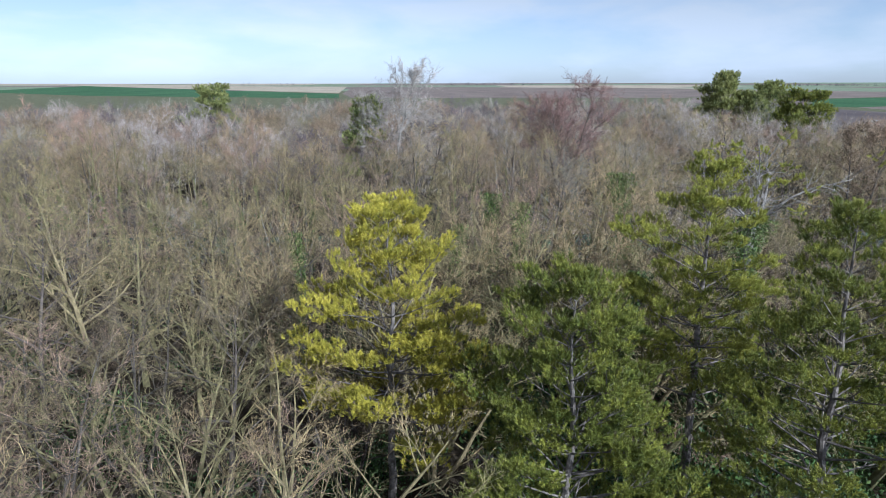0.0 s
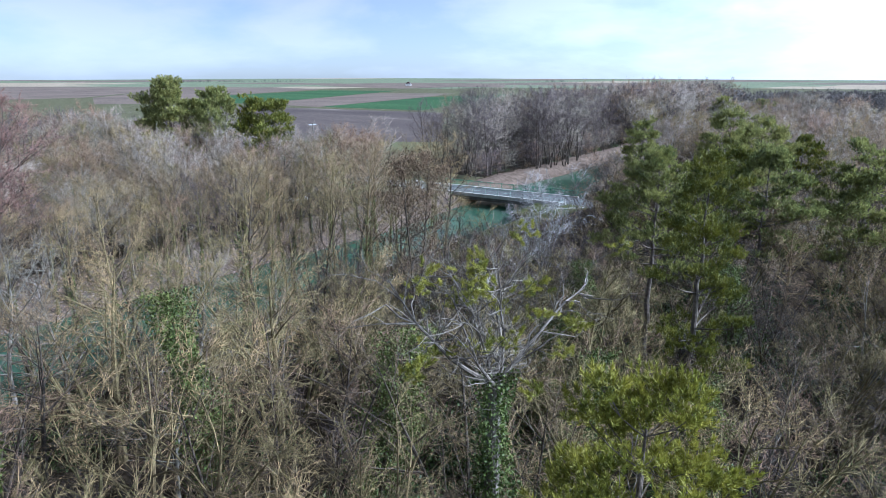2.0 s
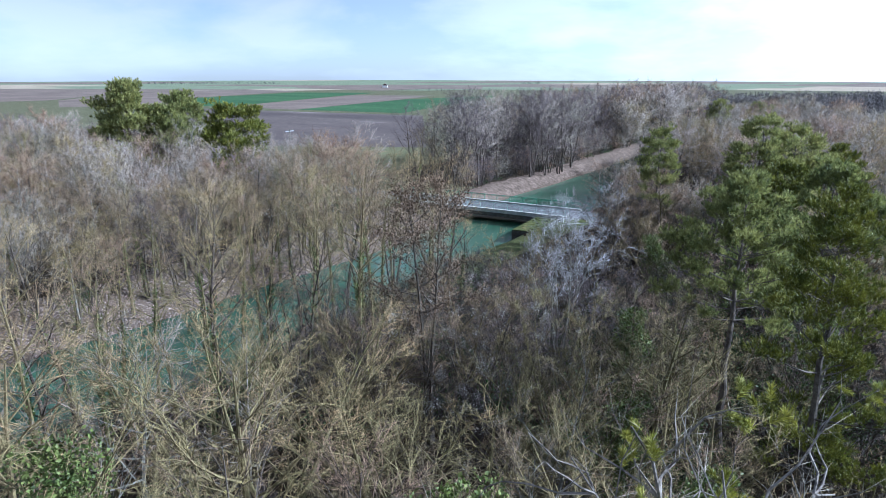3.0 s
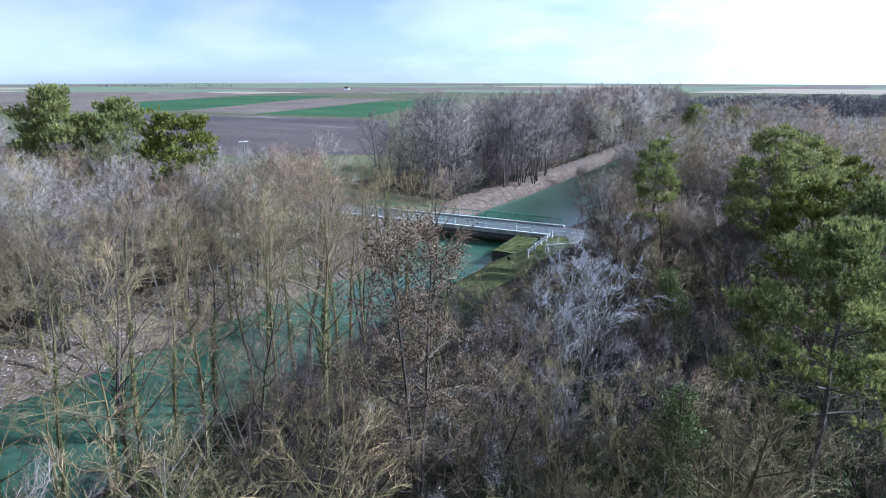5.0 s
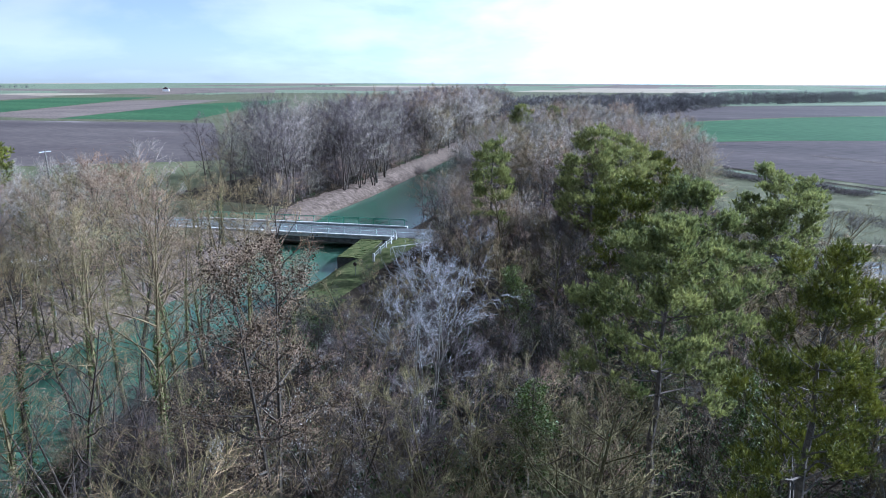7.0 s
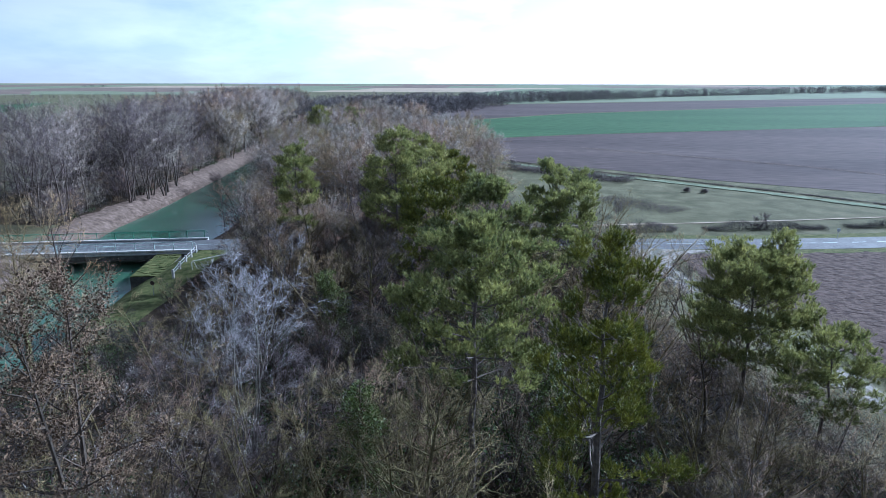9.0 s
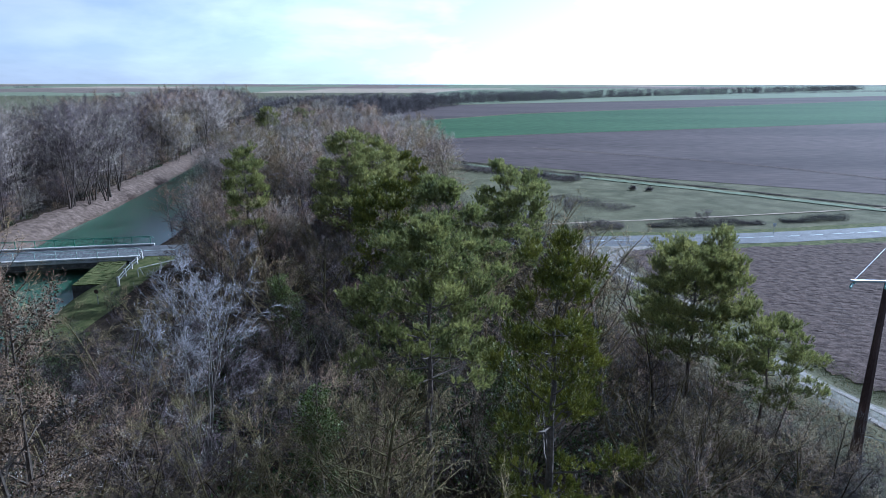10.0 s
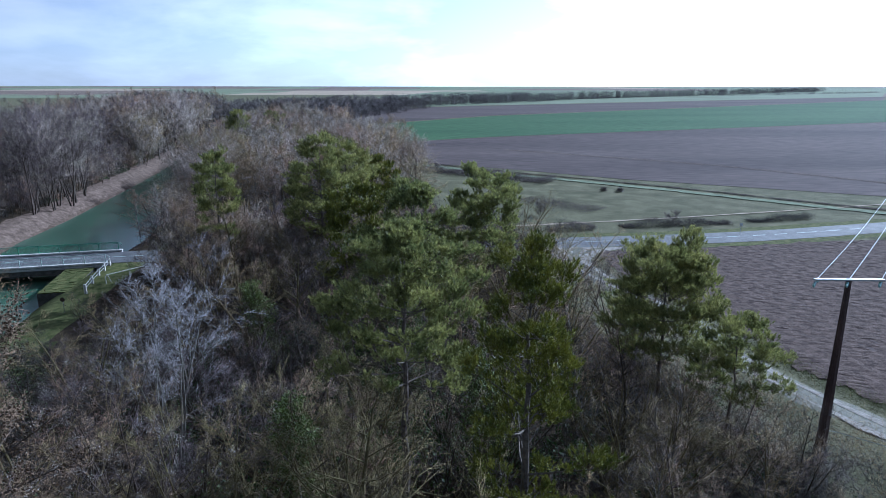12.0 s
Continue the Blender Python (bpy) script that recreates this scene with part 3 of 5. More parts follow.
build_ground()
bm = bmesh.new()
_w = [(x, line_y(SOUTH_BANK, x) - 3) for x in range(-400, 421, 20)]
_e = [(x, line_y(NORTH_BANK, x) + 3) for x in range(-400, 421, 20)]
for i in range(len(_w) - 1):
    bm.faces.new([bm.verts.new((*q, WATER_Z)) for q in (_w[i], _w[i + 1], _e[i + 1], _e[i])])
bmesh.ops.remove_doubles(bm, verts=bm.verts[:], dist=0.01)
tagged(new("canal_water", bm_mesh("canal_water", bm, M_WATER)), "calm turquoise water of the canal", "water", kind="structure")


def bank_strip(name, line, x0, x1, lo, hi, material, label, seed, lift=0.07):
    """A strip of the canal's bank that follows the water's edge, lo to hi metres off the line, with a ragged outer edge."""
    g = np.random.default_rng(seed)
    V, F = [], []
    xs = np.arange(x0, x1, 1.2)
    for i, x in enumerate(xs):
        out = hi + g.normal() * 0.35
        for k in range(9):
            y = line_y(line, x) + lo + (out - lo) * k / 8
            V.append((x, y, ground_z(x, y) + lift + 0.03 * noise.noise(Vector((x * 0.9, y * 0.9, 2)))))
        if i:
            q = (i - 1) * 9
            F += [(q + k, q + k + 9, q + k + 10, q + k + 1) for k in range(8)]
    me = mesh_of(name, V, F, material)
    for p in me.polygons:
        p.use_smooth = True
    return tagged(new(name, me), label, "bank", kind="structure")


bank_strip("bank_litter", NORTH_BANK, 99, 300, 0.2, 6.3, M_PALELITTER, "canal bank covered with pale fallen leaves", 15)
bank_strip("bank_edge", NORTH_BANK, 99, 300, 0.1, 0.9, M_BANK, "dark damp edge of the canal bank", 16, 0.11)
FIELDS = [
    ("field_wet", [(300, 275), (262, 500), (110, 240), (118, 215), (166, 162)], M_WETBROWN, "dark bare field with wet pale streaks"),
    ("field_olive", [(166, 160), (113, 238), (99, 160), (101, 128), (128, 138)], M_OLIVE, "olive-brown short grass field"),
    ("field_wheat_1", [(300, 390), (313, 303), (690, 480), (515, 478)], M_GREEN, "green strip of young winter wheat"),
    ("field_stubble_1", [(303, 473), (299, 391), (513, 480), (643, 544), (588, 636)], M_MAUVE, "grey-brown stubble strip"),
    ("field_wheat_2", [(391, 684), (285, 502), (305, 476), (585, 640), (716, 709), (652, 821)], M_GREEN, "green strip of young winter wheat"),
    ("field_stubble_2", [(277, 722), (215, 563), (282, 505), (389, 688), (704, 884), (782, 1146), (480, 987)], M_MAUVE, "mauve-brown stubble field"),
    ("field_pale_1", [(1156, 2985), (1240, 2295), (923, 1160), (515, 1062), (329, 856), (120, 900)], M_PALEGREEN, "wide pale green crop field"),
    ("field_bare_1", [(1563, 2031), (1867, 1319), (1235, 882), (837, 825), (925, 1150)], M_MAUVE, "far brown field"),
    ("field_pale_2", [(1867, 1310), (2138, 683), (1618, 780), (1009, 726), (1235, 878)], M_PALEGREEN, "pale green far field"),
    ("field_bare_2", [(261, 50), (290, -5), (376, -256), (300, -330), (136, -64), (165, -17), (186, 8), (207, 38)], M_BROWN, "broad brown bare field"),
    ("field_wheat_3", [(276, 60), (262, 51), (291, -4), (377, -255), (460, -500), (829, -620), (464, -31), (373, 55), (361, 70)], M_GREEN, "broad green winter wheat field"),
    ("field_bare_3", [(366, 72), (378, 56), (472, -31), (836, -622), (1023, -775), (635, 2), (560, 80)], M_BROWN, "brown bare field"),
    ("field_wheat_4", [(-866, 1274), (-1143, 2081), (-149, 936), (-113, 708), (-455, 826), (-681, 1001)], M_GREEN, "pale green crop strip"),
    ("field_chalk", [(-1708, 2739), (-419, 2953), (-156, 976), (-1135, 2084)], M_BEIGE, "beige chalky field"),
    ("field_bare_4", [(-380, 2900), (760, 1150), (470, 990), (270, 730), (-100, 720), (-145, 940)], M_MAUVE, "brown stubble plain"),
    ("field_pale_3", [(1030, -775), (650, 0), (1050, 60), (2600, -300), (2400, -1900)], M_PALEGREEN, "pale hazy far field"),
]
for k, (nm, pts, m, lab) in enumerate(FIELDS):
    poly(nm, pts, 0.03 + 0.004 * k, m, lab, "field")


def build_plough():
    """The ploughed field between the track and the road: clods in rows."""
    rng = np.random.default_rng(3)
    xs, ys = np.arange(20, 101.6, 0.35), np.arange(-60, 14, 0.7)
    idx, V, F = {}, [], []
    low = [p for p in TRACK if p[1] < 8 and p[0] < 52][::-1]
    TX, TY = [p[0] for p in low], [p[1] for p in low]
    up = [p for p in TRACK if p[0] > 48][::-1]
    tx, ty = [p[0] for p in up], [p[1] for p in up]
    rx, ry = [p[0] for p in reversed(ROAD)], [p[1] for p in reversed(ROAD)]
    for i, x in enumerate(xs):
        top = np.interp(x, tx, ty) - 3.4 - 0.4 * math.sin(x * 0.7)
        for j, y in enumerate(ys):
            if y < top and x < np.interp(y, ry, rx) - 5.0 - 0.3 * math.sin(y) and x > np.interp(y, TY, TX) + 3.4:
                z = 0.075 + 0.022 * math.sin((x * 0.36 - y * 0.93) * 3.4 + 1.2 * noise.noise(Vector((x * 0.2, y * 0.2, 0)))) + rng.normal() * 0.022 + 0.012 * noise.noise(Vector((x * 0.6, y * 0.6, 1)))
                idx[i, j] = len(V)
                V.append((x + rng.normal() * 0.05, y + rng.normal() * 0.1, z))
    for (i, j), a in idx.items():
        q = [(i + 1, j), (i + 1, j + 1), (i, j + 1)]
        if all(k in idx for k in q):
            F.append((a, *[idx[k] for k in q]))
    tagged(new("field_ploughed", mesh_of("field_ploughed", V, F, M_PLOUGH)), "dark ploughed earth with clods in rows", "field", kind="structure")


build_plough()
ribbon("road", ROAD, 6.0, 0.045, M_ASPHALT, "worn grey asphalt country road", "road", crown=0.06, edge=0.04)
_V, _F = [], []
for (x0, y0), (x1, y1) in zip(ROAD[1:], ROAD[2:]):
    d = Vector((x1 - x0, y1 - y0))
    n = int(d.length / 1.5)
    for k in range(0, max(n - 1, 1), 3 if n > 3 else 1):
        a = Vector((x0, y0)) + d * (k / max(n, 1))
        u = d.normalized()
        b = a + u * 2.2
        w = Vector((-u.y, u.x)) * 0.07
        if abs(a.y) < 120:
            i = len(_V)
            _V += [(*(a + w), 0.112), (*(a - w), 0.112), (*(b - w), 0.112), (*(b + w), 0.112)]
            _F.append((i, i + 1, i + 2, i + 3))
tagged(new("road_marking", mesh_of("road_marking", _V, _F, M_RAILWHITE)), "worn white dashes along the road", "road marking", kind="structure")
ribbon("track", TRACK, 3.4, 0.018, M_RUT, "rutted muddy farm track with pale wheel lines", "track", crown=0.05, edge=0.3)
for k, off in enumerate((-0.75, 0.75)):
    ln = []
    for i, (x, y) in enumerate(TRACK):
        a, b = TRACK[max(i - 1, 0)], TRACK[min(i + 1, len(TRACK) - 1)]
        d = Vector((b[0] - a[0], b[1] - a[1])).normalized()
        ln.append((x - d.y * off, y + d.x * off))
    ribbon("wheel_rut", ln, 0.5, 0.078, M_TRACK, "pale chalky wheel rut in the track", "rut", edge=0.15, seed=11 + k)
for side, off in (("near", -4.0), ("far", 4.1)):
    ln = []
    for i, (x, y) in enumerate(ROAD):
        if y > 74:
            continue
        a, b = ROAD[max(i - 1, 0)], ROAD[min(i + 1, len(ROAD) - 1)]
        d = Vector((b[0] - a[0], b[1] - a[1])).normalized()
        if off < 0 or not 9.5 < y < 17.5:
            ln.append((x - d.y * -off, y + d.x * -off))
    if off > 0:
        ribbon("verge", [p for p in ln if p[1] < 10], 2.0, 0.03, M_GRASSBANK, "green mown road verge", "verge", edge=0.2, seed=31)
    else:
        ribbon("verge", ln, 2.6, 0.03, M_GRASSBANK, "green mown road verge", "verge", edge=0.2, seed=32)
poly("track_mouth", [(101.3, 22.5), (98.4, 18.0), (94, 17.2), (88, 16.2), (86, 14.0), (94, 13.6), (98, 11.0), (100.8, 5.5)], 0.055, M_TRACK, "pale muddy mouth of the track at the road", "track")
for k, ends in enumerate((((88, 14.2), (95, 14.6), (99.5, 11.5), (101.2, 8.0)), ((88, 15.4), (94, 15.8), (98.6, 17.0), (101.2, 20.5)), ((90, 14.8), (96, 15.2), (101, 15.0)))):
    ribbon("wheel_rut", rounded(list(ends)), 0.5, 0.075 + 0.004 * k, M_RUT, "dark wet wheel rut in the mud", "rut", edge=0.12, seed=21 + k)
ribbon("far_track", rounded([(215, 50), (193.6, 28), (173.5, 8), (164, -3.6), (146.7, -22.6), (127.4, -41.4), (118, -52)]), 2.6, 0.13, M_PALEGREEN, "pale grassy field track", "track", edge=0.25)
ribbon("ditch", rounded([(218, 44), (196.6, 25), (176.5, 5), (167, -6.6), (149.7, -25.6), (130.4, -44.4), (121, -55)]), 1.1, 0.135, M_LITTER, "dark ditch beside the field track", "ditch", edge=0.25, seed=8)
ribbon("field_path", rounded([(113.5, 32), (114.9, 22.9), (116.9, 9.6), (119.9, -10.4), (125.4, -40), (129, -58)]), 0.6, 0.10, M_BEIGE, "thin pale line of dry grass across the meadow", "path", edge=0.12, seed=9)


# ---- bridge ----
bridge = thing("bridge", 101.0, 77.4, 0, math.degrees(math.atan2(0.152, 0.988)), "concrete road bridge over the canal", "bridge")


def block(name, parent, material, dims, bevel=0.03, label=""):
    bm = bmesh.new()
    box_bm(bm, *dims, bevel)
    return part(name, bm_mesh(name, bm, material), parent, label)


block("deck", bridge, M_CONCRETE, (-3.55, -0.5, -0.32, 3.55, 36, 0.02))
for x in (-3.5, 3.1):
    block("edge_beam", bridge, M_DARKSTONE, (x, 0, -0.95, x + 0.4, 36, -0.325), 0.03, "dark edge beam")
for x0, x1 in ((-3.62, -3.06), (3.06, 3.62)):
    block("kerb", bridge, M_CONCRETE, (x0, -0.5, 0.065, x1, 36, 0.30), 0.04, "pale concrete kerb")
block("abutment", bridge, M_CONCRETE, (-3.4, -1.5, -3.2, 3.4, 3.6, -0.33), 0.05, "grey concrete abutment")
block("abutment", bridge, M_CONCRETE, (-3.4, 22.0, -3.2, 3.4, 36.4, -0.33), 0.05, "grey concrete abutment")
block("bearing", bridge, M_DARKSTONE, (-3.45, 3.62, -1.5, -2.9, 4.3, -0.96), 0.02, "dark bearing block")


def railing(x, material, label, bars, upright):
    V, F = [], []
    tube(V, F, [(x, -0.5, 0.95), (x, -0.2, 1.27), (x, 0, 1.34), (x, 36, 1.34)], [0.045] * 4, 6)
    rail = part("railing", mesh_of("railing", V, F, material), bridge, label)
    for k in range(15):
        block("post", rail, material, (x - 0.04, k * 2.5 - 0.04, 0.305, x + 0.04, k * 2.5 + 0.04, 1.32), 0.01)
    V, F = [], []
    for z in bars:
        tube(V, F, [(x, 0, z), (x, 36, z)], [0.022] * 2, 4)
    if upright:
        for k in range(1, 240):
            tube(V, F, [(x, k * 0.15, 0.42), (x, k * 0.15, 1.3)], [0.007] * 2, 3)
    part("infill", mesh_of("infill", V, F, material), rail)


railing(-3.35, M_RAILWHITE, "pale grey-green painted railing", (0.44, 0.88), True)
railing(3.35, M_RAILGREEN, "green painted railing", (0.42, 1.18), True)

quay = thing("quay_wall", 101.0, 77.4, 0, math.degrees(math.atan2(0.152, 0.988)), "old dark stone landing with a mossy top", "quay")
block("wall", quay, M_DARKSTONE, (-13.6, 1.4, -3.4, -3.45, 4.8, -0.32), 0.06, "dark stone wall")
bm = bmesh.new()
for i in range(20):
    for j in range(6):
        box_bm(bm, -13.65 + i * 0.51, 1.35 + j * 0.55, -0.316, -13.65 + i * 0.51 + 0.54, 1.35 + j * 0.55 + 0.58, -0.23 + 0.10 * noise.noise(Vector((i * 0.7, j * 0.7, 0))))
part("moss", bm_mesh("moss", bm, M_GRASSBANK), quay, "yellow-green moss")

wing = thing("wing_wall", 91.8, 98.6, 0, 9, "sunlit white concrete wing wall by the canal", "wall")
block("wall", wing, M_WHITE, (-0.3, -0.8, -2.4, 0.3, 0.8, -0.6), 0.05)

# ---- concrete post fence on the bank ----
FENCE = [(86.1, 74.3), (89.4, 75.0), (92.3, 75.5), (94.6, 75.8), (97.3, 76.3)]
fence = thing("post_fence", 86.1, 74.3, 0, 0, "low fence of pale concrete posts and pipes", "fence")
for x, y in FENCE:
    bm = bmesh.new()
    h = 0.95
    box_bm(bm, x - 86.1 - 0.13, y - 74.3 - 0.13, -0.4, x - 86.1 + 0.13, y - 74.3 + 0.13, h, 0.04)
    part("post", bm_mesh("post", bm, M_CONCRETE), fence, "weathered concrete post")
for z in (0.42, 0.78):
    V, F = [], []
    tube(V, F, [(x - 86.1, y - 74.3, z) for x, y in FENCE], [0.035] * 5, 6)
    part("rail", mesh_of("rail", V, F, M_STEEL), fence, "grey pipe rail")
barrier = thing("barrier", 89.3, 73.4, 0, 0, "white pipe barrier across the bank path", "barrier")
for pts in ([(0, 0, -0.2), (0, 0, 0.85), (0.15, -0.1, 1.0), (3.9, -3.0, 0.95)], [(0.5, -0.4, 0), (0.2, -0.15, 0.98)]):
    V, F = [], []
    tube(V, F, pts, [0.05] * len(pts), 6)
    part("pipe", mesh_of("pipe", V, F, M_WHITE), barrier)


def post_sign(name, x, y, h, label, plate, r=0.035):
    ob = thing(name, x, y, ground_z(x, y), 0, label, "sign")
    V, F = [], []
    tube(V, F, [(0, 0, -0.3), (0, 0, h)], [r, r], 6)
    part("post", mesh_of("post", V, F, M_STEEL), ob)
    bm = bmesh.new()
    if plate == "round":
        bmesh.ops.create_cone(bm, cap_ends=True, segments=20, radius1=0.24, radius2=0.24, depth=0.03,
                              matrix=Matrix.Translation((-0.05, 0, h - 0.1)) @ Matrix.Rotation(radians(90), 4, "Y"))
    else:
        box_bm(bm, -0.06, -0.25, h - 0.45, -0.04, 0.25, h, 0.004)
    part("plate", bm_mesh("plate", bm, M_MAST if plate == "round" else M_STEEL), ob)
    return ob


post_sign("canal_sign", 79.6, 73.5, 1.5, "small dark round sign on a thin post", "round")
post_sign("road_sign", 107.6, -14.8, 1.7, "small grey road sign on a thin post", "square")

# ---- power mast and cables ----
MX, MY = 48.7, 12.8
mast = thing("power_mast", MX, MY, 0, 0, "tall dark rusty steel power mast by the track", "power mast")
LINE = Vector((0.72, -0.69, 0))
ACROSS = Vector((0.69, 0.72, 0))
V, F = [], []
tube(V, F, [(0, 0, -0.5), (0, 0, 0.9), (0, 0, 4), (0, 0, 8), (0, 0, 11.75)], [0.36, 0.34, 0.29, 0.22, 0.16], 8)
part("pole", mesh_of("pole", V, F, M_MAST), mast, "dark red-brown tapering steel pole")
V, F = [], []
tube(V, F, [(0, 0, -0.1), (0, 0, 0.75)], [0.44, 0.40], 8)
part("base_cover", mesh_of("base_cover", V, F, M_DARKSTONE), mast, "dark base cover")
ARM = Vector((0.10, 1.0, 0)).normalized()
for k, dz in enumerate((0.0, 0.16)):
    bm = bmesh.new()
    box_bm(bm, -2.0, -0.06 + 0.25 * k - 0.12, 11.6 + dz * 0.3, 2.0, 0.06 + 0.25 * k - 0.12, 11.72 + dz * 0.3, 0.01, Matrix.Rotation(math.atan2(ARM.y, ARM.x), 4, "Z"))
    arm = part("crossarm", bm_mesh("crossarm", bm, M_STEEL), mast, "galvanised crossarm")
FAR_END = Vector((MX, MY, 0)) + LINE * 92
for k, off in enumerate((-1.9, 0.0, 1.9)):
    p = ARM * off
    for q in range(2):
        bm = bmesh.new()
        for j in range(4):
            bmesh.ops.create_cone(bm, cap_ends=True, segments=10, radius1=0.10, radius2=0.06, depth=0.07,
                                  matrix=Matrix.Translation(p + LINE * (0.25 + 0.12 * j) * (1 if q else -1) + Vector((0, 0, 11.55 - 0.03 * j))) @ Matrix.Rotation(radians(70), 4, "X"))
        part("insulator", bm_mesh("insulator", bm, M_GLASSY), arm, "blue-green glass insulator")
    V, F = [], []
    a = Vector((MX, MY, 11.7)) + p
    b = FAR_END + ACROSS * off * 0.8 + Vector((0, 0, 13.0))
    pts = [a.lerp(b, i / 24) - Vector((0, 0, 1.5 * 4 * (i / 24) * (1 - i / 24))) for i in range(25)]
    tube(V, F, pts, [0.016] * 25, 4)
    tagged(new("power_cable", mesh_of("power_cable", V, F, M_WIRE)), "bright sagging aluminium power cable", "cable", "cables of the mast")
V, F = [], []
tube(V, F, [(MX + 0.3, MY - 0.1, 1.6), (MX + 1.0, MY - 1.6, 1.0), (MX - 1.5, MY - 7, 0.05)], [0.02] * 3, 4)
tagged(new("guy_cable", mesh_of("guy_cable", V, F, M_STEEL)), "slack grey guy cable at the mast's foot", "cable")
copy_thing(mast, pose(FAR_END.x, FAR_END.y, 0.9, 0, 0, 0))
# field pole with a cable north of the canal
fp = thing("wooden_pole", 86.7, 130.1, 0, 0, "thin wooden line pole at the field's edge", "power pole")
V, F = [], []
tube(V, F, [(0, 0, -0.3), (0, 0, 12)], [0.17, 0.11], 7)
part("pole", mesh_of("pole", V, F, BARK_GREY), fp)
bm = bmesh.new()
box_bm(bm, -1.0, -0.06, 11.6, 1.0, 0.06, 11.74, 0.01)
part("crossarm", bm_mesh("crossarm", bm, M_STEEL), fp)
for dy in (-0.8, 0.8):
    V, F = [], []
    a, b = Vector((86.7 + dy, 130.1, 11.7)), Vector((205 + dy, 178, 11.0))
    tube(V, F, [a.lerp(b, i / 20) - Vector((0, 0, 1.6 * 4 * (i / 20) * (1 - i / 20))) for i in range(21)], [0.014] * 21, 4)
    tagged(new("line_cable", mesh_of("line_cable", V, F, M_MAST)), "thin dark cable sagging over the field", "cable", "cables of the pole")

# ---- the pines ----
NEAR = dict(blades=26, clump=13, length=0.125, width=0.024, puff=0.28, tier=0.62, brush=0.95, full=1.15)
MID = dict(blades=18, clump=12, length=0.18, width=0.042, puff=0.36, tier=0.62)
FAR = dict(blades=10, clump=11, length=0.27, width=0.095, puff=0.46, tier=0.70)
VERY_FAR = dict(blades=8, clump=12, length=0.42, width=0.17, puff=0.75, tier=0.9)
pine(-1.7, 25.1, 15.1, 0.38, 4.1, 21, "yellow-green pine with a bare lower trunk", NEEDLE_YELLOW, **NEAR | dict(top_round=0.5, lobes=0.45, gaps=0.14, arms=6))
pine(4.4, 19.0, 14.3, 0.10, 3.7, 22, "dense bushy green pine among bare trees", NEEDLE, **NEAR | dict(top_round=0.5, gaps=0.03, tier=0.55, arms=6))
pine(11.5, 26.8, 16.3, 0.36, 3.3, 23, "tall yellow-green pine with grey trunk showing", NEEDLE_LIT, **NEAR | dict(top_round=0.5, ivy=700, gaps=0.1, arms=6))
pine(13.7, 20.8, 15.8, 0.15, 4.2, 24, "open dark green pine with bare grey limbs", NEEDLE, **NEAR | dict(top_round=0.5, gaps=0.2, arms=6))
pine(42.8, 39.1, 16.7, 0.54, 3.8, 25, "broad dark green pine in the wood", NEEDLE_DARK, **MID | dict(top_round=0.6, gaps=0.08, lobes=0.45, arms=6))
pine(37.8, 34.4, 17.3, 0.28, 3.1, 27, "narrow yellowish pine with tufted top", NEEDLE, **MID | dict(top_round=0.55, gaps=0.3, lobes=0.5))
pine(51.5, 22.6, 13.1, 0.5, 5.0, 28, "broad rounded dark pine beside the track", NEEDLE_DARK, **MID | dict(top_round=0.6, gaps=0.06, lobes=0.35, arms=7, bare=0.3))
pine(48.4, 19.4, 9.6, 0.5, 3.0, 29, "small dark pine beside the track", NEEDLE_DARK, **MID | dict(top_round=0.45, gaps=0.1, arms=6))
pine(74.0, 32.0, 14.2, 0.34, 5.0, 30, "leaning dark green pine with open crown", NEEDLE_DARK, **FAR | dict(lean=(1.6, -2.6), top_round=0.42, ivy=900))
pine(66.5, 38.0, 14.6, 0.3, 4.4, 31, "green pine with an open crown", NEEDLE_DARK, **FAR | dict(top_round=0.5))
pine(72.0, 42.5, 14.0, 0.35, 3.8, 38, "yellow-green pine among darker pines", NEEDLE, **FAR | dict(top_round=0.5))
pine(88.0, 59.4, 15.3, 0.38, 3.0, 32, "small dark pine rising above bare trees", NEEDLE_DARK, **FAR | dict(top_round=0.5))
pine(86.0, 47.5, 17.0, 0.3, 4.6, 33, "tall dark pine above the bare trees", NEEDLE_DARK, **FAR | dict(top_round=0.5))
pine(91.5, 45.0, 15.6, 0.3, 4.4, 39, "dark pine beside a taller one", NEEDLE_DARK, **FAR | dict(top_round=0.5))
pine(98.7, 41.5, 13.2, 0.3, 4.0, 40, "yellow-topped pine by the road", NEEDLE, **FAR | dict(top_round=0.5))
pine(56.4, 130.5, 20.0, 0.25, 5.4, 34, "large domed green pine", NEEDLE_DARK, **VERY_FAR | dict(top_round=0.5, gaps=0.05, tier=0.7))
pine(60.6, 127.0, 16.6, 0.25, 4.2, 44, "green pine beside a larger one", NEEDLE_DARK, **VERY_FAR | dict(top_round=0.55, gaps=0.05, tier=0.7))
pine(67.4, 134.0, 18.8, 0.4, 3.8, 35, "slender pine far across the canal", NEEDLE_DARK, **VERY_FAR | dict(top_round=0.5, tier=0.7))
pine(60.5, 108.5, 17.0, 0.5, 4.2, 36, "flat-topped pine far across the canal", NEEDLE, **VERY_FAR | dict(top_round=0.4, gaps=0.2, tier=0.7))
pine(-47.6, 137.0, 16.8, 0.3, 6.0, 37, "broad pine standing above the far wood", NEEDLE_DARK, **VERY_FAR | dict(top_round=0.4))
pine(-11.2, 98.5, 16.4, 0.3, 4.0, 41, "dark conical pine beside a tall bare tree", NEEDLE_DARK, **VERY_FAR | dict(top_round=0.8, gaps=0.15, tier=0.7))
